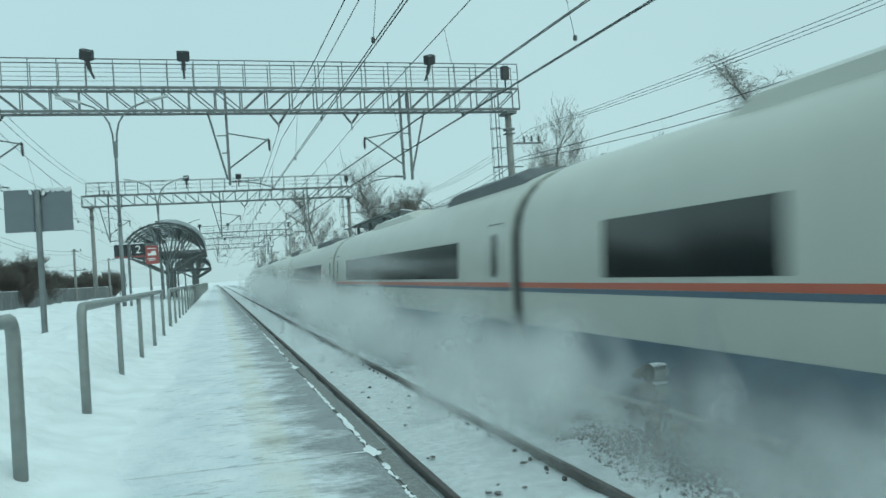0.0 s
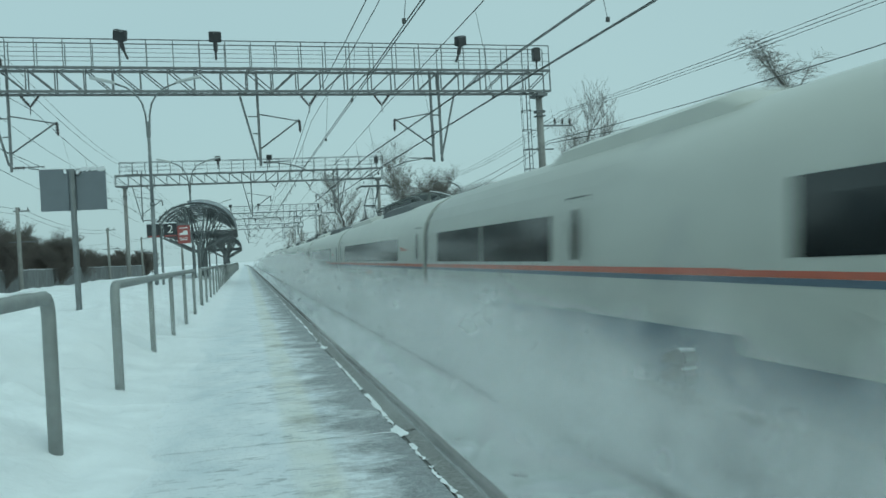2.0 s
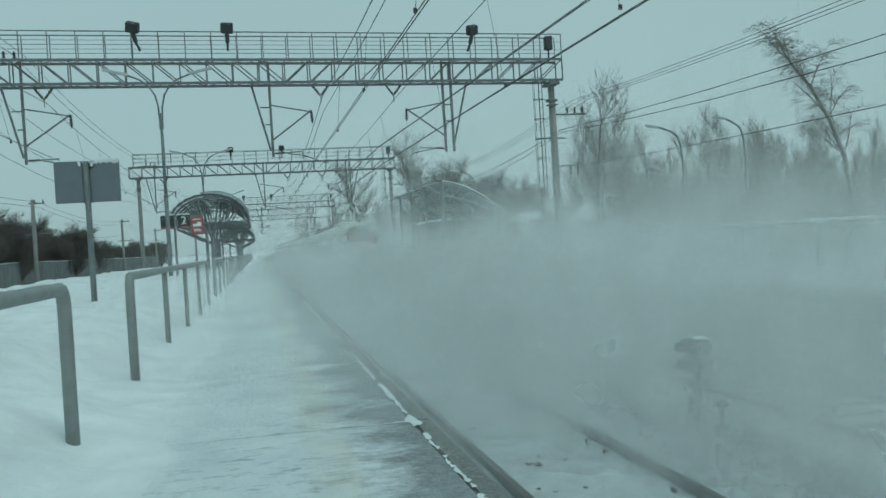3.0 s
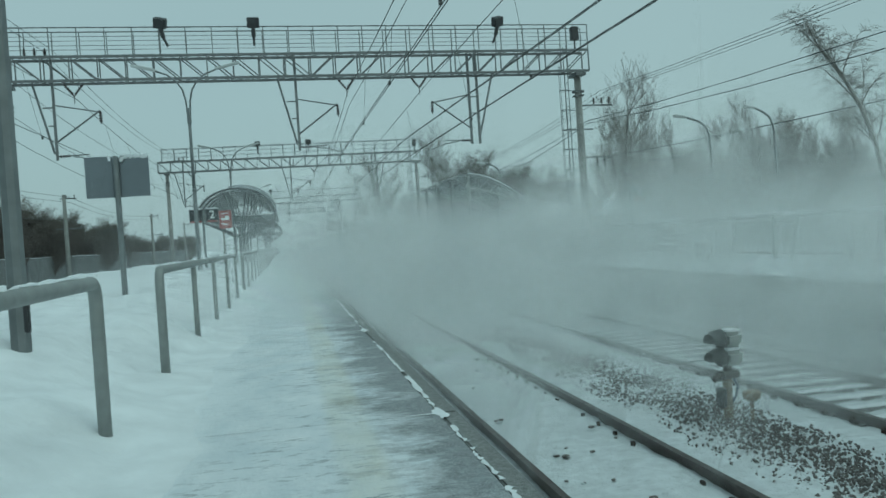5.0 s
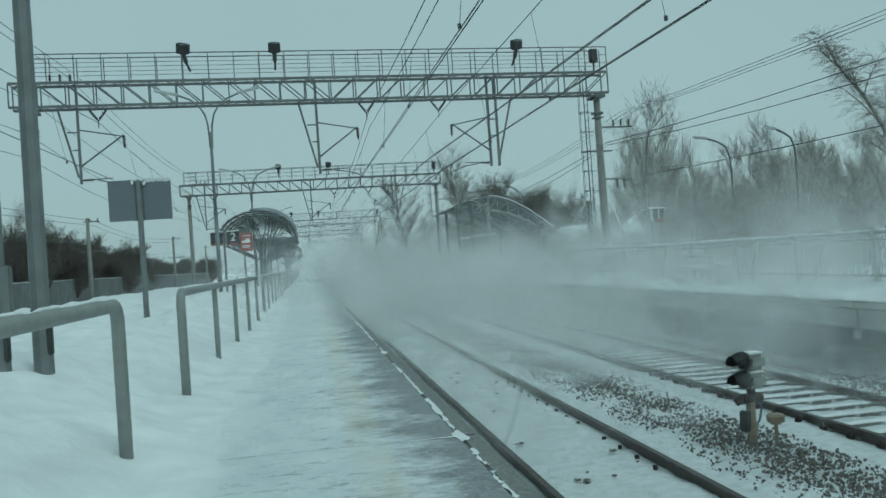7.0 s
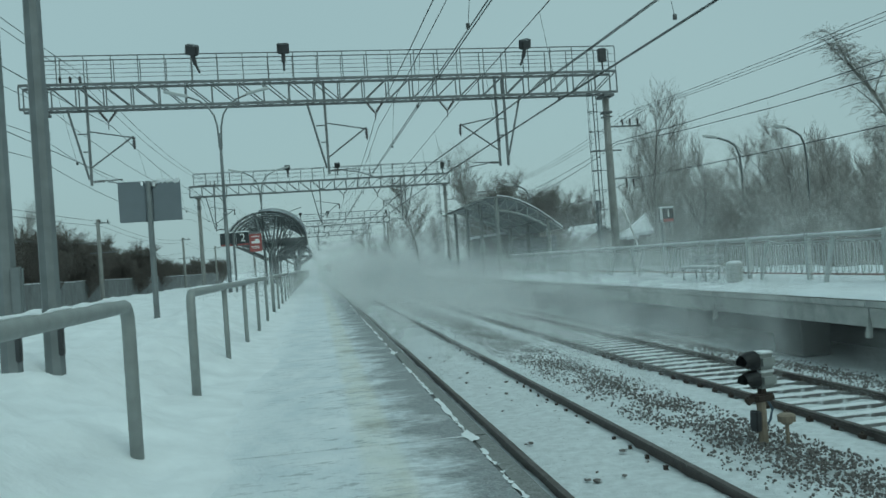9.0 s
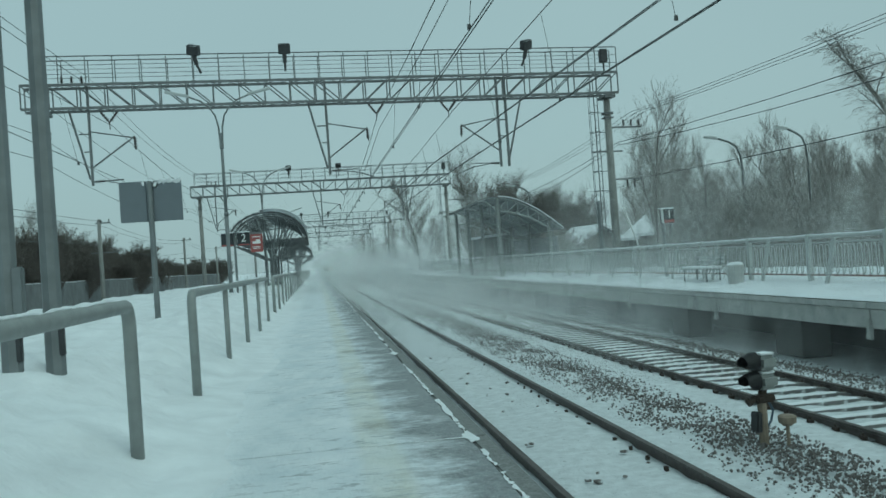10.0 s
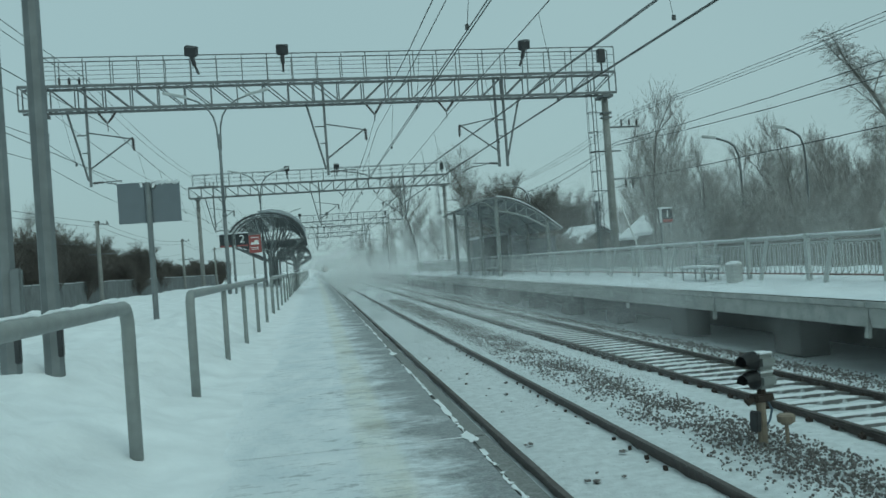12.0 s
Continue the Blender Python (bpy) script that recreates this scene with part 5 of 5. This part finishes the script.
def bench(y):
    b = empty("bench", "pale grey slatted platform bench with snow on it", "bench", "platform benches", pose(11.15, y, 1.12))
    for k in range(4):
        bm = bmesh.new()
        box(bm, (-0.18 + 0.12 * k, 0, 0.45), (0.09, 1.9, 0.035), bevel=0.006)
        part("slat", bm, M_PAINT, b)
    for k in range(2):
        bm = bmesh.new()
        box(bm, (0.28, 0, 0.62 + 0.14 * k), (0.03, 1.9, 0.09), bevel=0.006)
        part("back_slat", bm, M_PAINT, b)
    for yy in (-0.75, 0.75):
        bm = bmesh.new()
        pipe(bm, [(-0.2, yy, -0.05), (-0.2, yy, 0.42), (0.2, yy, 0.42), (0.3, yy, 0.85)], 0.025, 6)
        rod(bm, (0.2, yy, 0.42), (0.2, yy, -0.05), 0.025, 6)
        part("leg", bm, M_POLE, b)
    bm = bmesh.new()
    box(bm, (0, 0, 0.49), (0.42, 1.85, 0.05), bevel=0.02)
    part("snow_cap", bm, M_SNOW, b)


def litter_bin(y):
    b = empty("litter_bin", "small concrete litter bin with snow on top", "bin", at=pose(11.2, y, 1.12))
    bm = bmesh.new()
    rod(bm, (0, 0, 0), (0, 0, 0.55), 0.20, 12, 0.24)
    part("body", bm, M_CONC, b)
    bm = bmesh.new()
    bmesh.ops.create_uvsphere(bm, u_segments=12, v_segments=6, radius=0.22, matrix=pose(0, 0, 0.55) @ Matrix.Diagonal((1, 1, 0.4, 1)))
    part("snow_cap", bm, M_SNOW, b, smooth=True)


def number_sign():
    s = empty("track_number_sign", "white-framed dark sign with the number one", "sign", at=pose(12.75, 30.2, 1.1))
    bm = bmesh.new()
    rod(bm, (-0.16, 0.05, 0), (-0.16, 0.05, 2.5), 0.05, 8)
    rod(bm, (0.14, 0.05, 1.6), (0.14, 0.05, 2.2), 0.03, 8)
    part("post", bm, M_POLE, s)
    bm = bmesh.new()
    box(bm, (0, 0, 2.28), (0.5, 0.12, 0.52), bevel=0.015)
    p = part("panel", bm, M_SIGNDK, s)
    bm = bmesh.new()
    box(bm, (-0.21, -0.064, 2.28), (0.1, 0.012, 0.5))
    part("side_strip", bm, M_LAMP, p)
    bm = bmesh.new()
    box(bm, (0.05, -0.066, 2.09), (0.38, 0.012, 0.1))
    part("red_line", bm, M_RED, p)
    bm = bmesh.new()
    box(bm, (0, 0, 2.56), (0.54, 0.16, 0.05), bevel=0.02)
    part("snow_cap", bm, M_SNOW, p)
    text_part("1", 0.4, pose(0.06, -0.066, 2.32, 90, 0, 0), M_WHITE, p)


def right_lamp(x, y, zt, reach):
    l = empty("street_lamp", "bent-arm street lamp on a grey pole", "street lamp", "street lamps behind the raised platform", pose(x, y, -0.4))
    h = zt + 0.4
    bm = bmesh.new()
    pipe(bm, [(0, 0, -0.2), (0, 0, h - 1.6), (-0.05, 0, h - 0.9), (-0.22, 0, h - 0.45), (-0.55, 0, h - 0.22), (-reach, 0, h)], 0.055, 8)
    part("pole", bm, M_POLE, l, smooth=True)
    bm = bmesh.new()
    box(bm, (-reach - 0.25, 0, h + 0.03), (0.75, 0.2, 0.13), (0, 8, 0), bevel=0.05)
    part("lamp_head", bm, M_LAMP, l)


# ---- dwarf signal between the tracks ----
def dwarf_signal():
    s = empty("dwarf_signal", "rusty grey dwarf signal with two hooded lamps on a post", "railway signal", at=pose(5.06, 9.62, -0.13, 0, 0, 12))
    bm = bmesh.new()
    rod(bm, (0, 0, -0.1), (0, 0, 0.62), 0.055, 10)
    part("post", bm, M_ORANGE, s)
    bm = bmesh.new()
    box(bm, (0.02, 0, 0.60), (0.26, 0.16, 0.09), bevel=0.02)
    rod(bm, (-0.1, 0, 0.6), (-0.19, 0, 0.55), 0.035, 6)
    rod(bm, (0.02, 0, 0.62), (0.02, 0, 0.72), 0.05, 8)
    part("bracket", bm, M_FAST, s)
    for k, z in enumerate((0.80, 1.02)):
        bm = bmesh.new()
        box(bm, (0.06, 0, z), (0.27, 0.24, 0.19), (0, 0, 0), bevel=0.05)
        head = part("lamp_case", bm, M_GALV, s, "grey rounded lamp case")
        bm = bmesh.new()
        rings = []
        for x, r, drop in ((-0.06, 0.115, 0), (-0.14, 0.115, 0.01), (-0.24, 0.10, 0.03)):
            rings.append([bm.verts.new((x, r * math.cos(a), z + 0.02 - drop + r * math.sin(a))) for a in np.linspace(-0.6 + (0.5 if x < -0.2 else 0), math.pi + 0.6 - (0.5 if x < -0.2 else 0), 13)])
        for p, q in zip(rings, rings[1:]):
            for j in range(12):
                bm.faces.new((p[j], p[j + 1], q[j + 1], q[j]))
        bmesh.ops.solidify(bm, geom=bm.faces[:], thickness=0.012)
        part("hood", bm, M_BLACK, head, "black hood")
        bm = bmesh.new()
        rod(bm, (-0.05, 0, z), (-0.085, 0, z), 0.10, 14)
        part("lens", bm, M_BLACK, head)
        bm = bmesh.new()
        box(bm, (0.06, 0, z + 0.105), (0.2, 0.18, 0.025), bevel=0.01)
        part("snow_cap", bm, M_SNOW, head)
    bm = bmesh.new()
    box(bm, (-0.11, -0.02, 0.34), (0.08, 0.13, 0.24), (0, 4, 0), bevel=0.015)
    part("relay_box", bm, M_BLACK, s, "black relay box")
    bm = bmesh.new()
    pipe(bm, [(0.07, -0.02, 0.58), (0.13, -0.03, 0.45), (0.1, -0.02, 0.33), (0.05, 0, 0.25)], 0.014, 6)
    part("cable", bm, M_STBLUE, s)
    bm = bmesh.new()
    rod(bm, (0.16, -0.22, -0.1), (0.16, -0.22, 0.32), 0.022, 8)
    rod(bm, (0.16, -0.22, 0.30), (0.16, -0.22, 0.35), 0.06, 8)
    part("stub_post", bm, M_ORANGE, s)
    bm = bmesh.new()
    rod(bm, (0.16, -0.22, 0.33), (0.16, -0.22, 0.40), 0.098, 16, 0.105)
    rod(bm, (0.16, -0.22, 0.40), (0.16, -0.22, 0.42), 0.105, 16, 0.08)
    part("junction_pot", bm, M_ORANGE, s, "rust-brown cable junction pot")


# ---- fence, line poles, houses ----
def build_fence():
    PAN = 3.2
    bm = bmesh.new()
    line = [(-0.06, PAN - 0.11), (-0.06, 0.11)]
    for k in range(14):
        y = 0.11 + (PAN - 0.22) * k / 14
        q = (PAN - 0.22) / 14
        line += [(0.06, y), (0.06, y + q * 0.45), (0.095, y + q * 0.55), (0.095, y + q * 0.9)]
    line.append((0.06, PAN - 0.11))
    lo = [bm.verts.new((x, y, 0.03)) for x, y in line]
    hi = [bm.verts.new((x, y, 2.63)) for x, y in line]
    for k in range(len(line)):
        j = (k + 1) % len(line)
        bm.faces.new((lo[k], lo[j], hi[j], hi[k]))
    bm.faces.new(hi)
    bm.faces.new(lo[::-1])
    sec = empty("concrete_fence", "grey ribbed concrete fence panel with a snow cap", "fence", "fence panels", pose(-17, 20, 0))
    part("panel", bm, M_FENCE, sec)
    bm = bmesh.new()
    box(bm, (0, 0, 1.33), (0.2, 0.2, 2.74), bevel=0.02)
    part("post", bm, M_FENCE, sec)
    bm = bmesh.new()
    box(bm, (0, PAN / 2, 2.65), (0.16, PAN - 0.1, 0.05), bevel=0.02)
    part("snow_cap", bm, M_SNOW, sec)
    for i in range(1, 42):
        copy_thing(sec, pose(-17 + 0.006 * i, 20 + PAN * i, 0.02 * math.sin(i * 2.3)))


def line_pole(x, y, h, arm):
    p = empty("line_pole", "weathered concrete line pole with a crossarm", "pole", "line poles beyond the platform", pose(x, y, -0.4))
    bm = bmesh.new()
    rod(bm, (0, 0, -0.3), (0, 0, h), 0.16, 10, 0.11)
    part("shaft", bm, M_MAST, p, smooth=True)
    for z, w in ((h - 0.25, 1.0), (h - arm, 1.7)):
        bm = bmesh.new()
        box(bm, (0.25, 0, z), (w, 0.08, 0.07))
        part("crossarm", bm, M_TRUSS, p)
        for s in (-0.2, 0.65):
            bm = bmesh.new()
            insulator(bm, (0.25 + s * w / 1.7, 0, z), (0.25 + s * w / 1.7, 0, z + 0.24), 0.06)
            part("pin_insulator", bm, M_INS, p)


def house(x, y, w, d, h, rz):
    g = empty("house", "small dark wooden house with a snow-covered roof", "house", "houses behind the raised platform", pose(x, y, -0.4, 0, 0, rz))
    bm = bmesh.new()
    box(bm, (0, 0, h / 2), (w, d, h))
    part("wall", bm, M_HOUSE, g)
    bm = bmesh.new()
    rise = w * 0.34
    extrude_y(bm, [(-w / 2 - 0.3, h - 0.1), (0, h + rise), (w / 2 + 0.3, h - 0.1), (w / 2 + 0.3, h + 0.12), (0, h + rise + 0.25), (-w / 2 - 0.3, h + 0.12)], -d / 2 - 0.3, d / 2 + 0.3)
    part("roof", bm, M_SNOW, g, "roof under thick snow")
    bm = bmesh.new()
    a = [bm.verts.new(v) for v in ((-w / 2, -d / 2 - 0.02, h - 0.1), (w / 2, -d / 2 - 0.02, h - 0.1), (0, -d / 2 - 0.02, h + rise - 0.1))]
    bm.faces.new(a)
    bmesh.ops.solidify(bm, geom=bm.faces[:], thickness=0.05)
    part("gable", bm, M_HOUSE, g)
    for dx in (-w / 4, w / 4):
        bm = bmesh.new()
        box(bm, (dx, -d / 2 - 0.02, h * 0.55), (0.9, 0.06, 1.1))
        part("window", bm, M_TGLASS, g)


# ---- trees ----
def grow(seed, height, lean, stems, droop, density, width, r0, guide=None, fine=True):
    """Bare tree: trunk and limbs, and a crown of fine twigs, as two meshes."""
    rng = random.Random(seed)
    out = {"trunk": ([], []), "crown": ([], [])}

    def seg(kind, a, b, ra, rb):
        v, f = out[kind]
        k = len(v)
        q = (b - a).to_track_quat("Z", "Y")
        n = 6 if ra > 0.05 else 3
        for p, r in ((a, ra), (b, rb)):
            for i in range(n):
                v.append(tuple(p + q @ Vector((r * math.cos(6.283 * i / n), r * math.sin(6.283 * i / n), 0))))
        for i in range(n):
            j = (i + 1) % n
            f.append((k + i, k + j, k + n + j, k + n + i))

    def branch(p, d, length, r, level):
        n = 5 if level < 2 else 4 if level == 2 else 3
        step = length / n
        for i in range(n):
            f = (i + 1) / n
            d = (d + Vector((rng.gauss(0, 0.11), rng.gauss(0, 0.11), 0.03 if level < 2 else -droop * (0.5 + f)))).normalized()
            e = p + d * step
            if level == 0 and guide:
                e = Vector(guide[i])
                d = (e - p).normalized()
            rb = r * (1 - 0.62 / n)
            seg("trunk" if level < 2 else "crown", p, e, r, rb)
            p, r = e, rb
            if level == 0:
                kids = density if i >= 1 else 0
            elif level == 1:
                kids = 3 if i else 1
            elif level == 2:
                kids = 3 if fine else 2
            else:
                kids = 0
            for _ in range(kids):
                side = Vector((rng.gauss(0, 1), rng.gauss(0, 1), 0)).normalized()
                up = 0.9 - 0.5 * droop if level else rng.uniform(0.5, 1.3)
                nd = (d * 0.35 + side * rng.uniform(0.6, 1.0) * width + Vector((0, 0, up * 0.55))).normalized()
                ln = length * (rng.uniform(0.26, 0.46) * (1.15 - 0.55 * f) if level == 0 else rng.uniform(0.32, 0.6))
                branch(e, nd, ln, max(0.006, r * rng.uniform(0.3, 0.5)), level + 1)

    for s in range(stems):
        a = rng.uniform(0, 6.28)
        base = Vector((math.cos(a), math.sin(a), 0)) * (0.0 if stems == 1 else rng.uniform(0.2, 1.2))
        d = Vector((lean[0], lean[1], 1)) + (Vector() if stems == 1 else Vector((math.cos(a), math.sin(a), 0)) * rng.uniform(0.05, 0.4))
        branch(base - Vector((0, 0, 0.3)), d.normalized(), height * (1 if stems == 1 else rng.uniform(0.6, 1)), r0, 0)
    res = []
    for k in ("trunk", "crown"):
        me = bpy.data.meshes.new(k)
        me.from_pydata(*[out[k][0], [], out[k][1]])
        res.append(me)
    return res


def tree(meshes, mats, m, label, group, name="tree"):
    t = empty(name, label, "tree" if name == "tree" else "bush", group, m)
    for k, me, mt in zip(("trunk", "crown"), meshes, mats):
        if not me.materials:
            me.materials.append(mt)
        ob = new(k, me)
        ob.parent = t
    return t


def build_trees():
    rng = random.Random(21)
    birch = "bare leaning birch with drooping frosted twigs"
    b0 = grow(8, 5.6, (0, 0), 1, 0.30, 5, 0.62, 0.12, ((0.05, 0, 3.0), (-0.35, 0, 5.2), (-0.9, 0, 6.6), (-1.6, 0, 7.8), (-2.5, 0, 8.9)))
    tree(b0, (M_BIRCH, M_TWIG), pose(22.9, 30.0, -0.4), birch, "birches")
    kinds = [grow(30 + i, h, (0.02 * (-1) ** i, 0), 1, dr, de, w, 0.10, None, False) for i, (h, dr, de, w) in enumerate(((8.8, 0.02, 4, 0.5), (8.0, 0.08, 4, 0.5), (9.2, 0.0, 4, 0.4), (7.0, 0.05, 4, 0.6), (8.2, 0.10, 4, 0.5)))]
    protos = [tree(k, (M_BARK, M_TWIG), pose(18.0 + 3.2 * i, 44 + 3 * ((i * 2) % 5), -0.4, 0, 0, 40 * i), "bare grey deciduous tree behind the platform", "trees behind the raised platform") for i, k in enumerate(kinds)]
    spots = []
    for i in range(46):
        y = rng.uniform(38, 82)
        x = y * rng.uniform(0.40, 0.80)
        spots.append((x, y))
    for i in range(26):
        spots.append((rng.uniform(16, 34), rng.uniform(78, 130)))
    for i in range(12):
        spots.append((rng.uniform(9, 16) + 7 * (i % 2), rng.uniform(150, 220)))
    for x, y in spots:
        if x < 16.0 or (16 < x < 18.5 and y < 42):
            if y < 140:
                continue
        s = rng.uniform(0.66, 0.92)
        c = copy_thing(protos[rng.randrange(5)], pose(x, y, -0.4, 0, 0, rng.uniform(0, 360)))
        c.scale = (s, s, s)
    # dark thicket behind the shelter
    dk = [grow(60 + i, 8.6, (0, 0), 4, 0.02, 5, 0.75, 0.09) for i in range(3)]
    pr = [tree(k, (M_BARK, M_BUSH), pose(18.5 + 3.2 * i, 84 + i, -0.4), "dense dark bare thicket tree", "dark thicket") for i, k in enumerate(dk)]
    for x, y, s in ((20.5, 88, 1.1), (23.5, 90, 1.0), (25.5, 86, 0.8), (19.5, 92, 1.1), (22, 83, 0.95), (26, 92, 0.9), (18.2, 96, 1.2)):
        c = copy_thing(pr[rng.randrange(3)], pose(x, y, -0.4, 0, 0, rng.uniform(0, 360)))
        c.scale = (s, s, s)
    # lone round-headed tree by the line
    lone = grow(80, 9.5, (0, 0), 1, -0.02, 6, 0.9, 0.12)
    tree(lone, (M_BARK, M_BUSH), pose(11.2, 92, -0.4), "bare round-headed tree beside the line", "trees by the line")
    tree(grow(81, 11.5, (0, 0), 1, 0.0, 4, 0.6, 0.12), (M_BARK, M_BUSH), pose(17.4, 84, -0.4), "tall thin bare tree beside the line", "trees by the line")
    # shrub belt behind the fence
    bs = [grow(90 + i, 5.2, (0, 0), 5, 0.0, 5, 0.7, 0.05) for i in range(4)]
    bp = [tree(k, (M_BUSH, M_BUSH), pose(-20 - i, 40 + 4 * i, -0.4), "dense dark leafless shrub", "shrubs behind the fence", "shrub") for i, k in enumerate(bs)]
    for i in range(120):
        y = 34 + 150 * rng.random() ** 1.1
        x = -18.3 - abs(rng.gauss(0, 1)) * (2 + 0.05 * y)
        c = copy_thing(bp[rng.randrange(4)], pose(x, y, -0.4, 0, 0, rng.uniform(0, 360)))
        s = rng.uniform(0.9, 1.35) * (1.0 if y < 100 else 0.8)
        c.scale = (s * 1.15, s * 1.15, s)
    brush = [grow(120 + i, 4.6, (0, 0), 4, 0.0, 4, 0.6, 0.04) for i in range(2)]
    bq = [tree(k, (M_TWIG, M_TWIG), pose(17.5 + 2 * i, 36 + 5 * i, -0.4), "leafless brushwood behind the platform railing", "brushwood behind the raised platform", "shrub") for i, k in enumerate(brush)]
    for i in range(40):
        y = 24 + 50 * rng.random()
        x = 15.8 + abs(rng.gauss(0, 1)) * (1.5 + 0.12 * y)
        c = copy_thing(bq[rng.randrange(2)], pose(x, y, -0.4, 0, 0, rng.uniform(0, 360)))
        s = rng.uniform(0.55, 0.85)
        c.scale = (s, s, s)
    for i in range(26):
        y = rng.uniform(34, 70)
        s = rng.uniform(0.5, 0.72)
        c = copy_thing(protos[2], pose(y * rng.uniform(0.42, 0.82), y, -0.4, 0, 0, rng.uniform(0, 360)))
        c.scale = (s, s, s)
    for x, y, k in ((-23, 74, 0), (-21.5, 78, 1), (-27, 76, 3), (-24.5, 90, 4)):
        copy_thing(protos[k], pose(x, y, -0.4, 0, 0, 50 * k)).scale = (0.85, 0.85, 0.85)


def build_scenery():
    for y, x, zt in ((32.0, -3.08, 8.2), (55.0, -3.08, 8.0), (95.0, -3.0, 8.2)):
        lamp_post(x, y, 1.55, zt, 1.75)
    big_pole(-2.47, 8.6, 1.6, 8.4, 0.088, "tall faceted grey steel pole rising from the snow", None)
    big_pole(-2.72, 8.2, 1.6, 8.0, 0.09, "tall faceted grey steel pole with a junction box", 0.75)
    sign_board()
    track_sign()
    near_canopy(47, 14)
    near_canopy(108, 24)
    far_canopy()
    bench(24.2)
    bench(54.0)
    litter_bin(22.2)
    thin_post(13.5, 40.0, 4.9, 0, 0.10, M_POLE, "slim grey steel post beside the gantry mast")
    thin_post(16.25, 40.0, 4.8, -18, 0.05, M_WHITE, "leaning white-painted pole behind the railing")
    number_sign()
    right_lamp(19.9, 38, 7.1, 1.2)
    right_lamp(23.2, 38, 7.4, 1.0)
    right_lamp(15.8, 62, 7.4, 1.2)
    dwarf_signal()
    build_fence()
    line_pole(-14.0, 60, 7.0, 2.2)
    line_pole(-13.7, 95, 7.0, 2.2)
    line_pole(-14.3, 130, 7.0, 2.2)
    house(24.5, 76, 5.0, 6, 3.0, 8)
    house(26.4, 61, 3.4, 6, 3.6, 0)
    house(30.0, 70, 6.0, 6, 3.4, 15)
    build_trees()


# ---- all that moves ----
TRAIN = None


def motions():
    rows = [(t, pose(7.11, tail_at(t), 0)) for t in (-1.0, 0.0, 1.0, 2.0, 3.0, 4.0, 5.0, 6.0, 7.0, 8.0, 9.0, 10.0, 11.0, 12.0, 13.0)]
    walk(TRAIN, rows)
    for ob, path in CLOUDS:
        walk(ob, path)


build_ground()
build_near_platform()
build_far_platform()
build_far_bank()
build_tracks()
build_near_railing()
build_far_railing()
gantry(37.5, 4.0, -11.2, 14.2, 9.45)
gantry(82.0, 2.0, -10.9, 13.2, 9.6, False)
gantry(150.0, 1.0, -10.9, 13.2, 9.5, False)
gantry(200.0, 0.0, -10.9, 13.2, 9.5, False)
build_wires()
build_scenery()
TRAIN = build_train()
build_clouds()
motions()
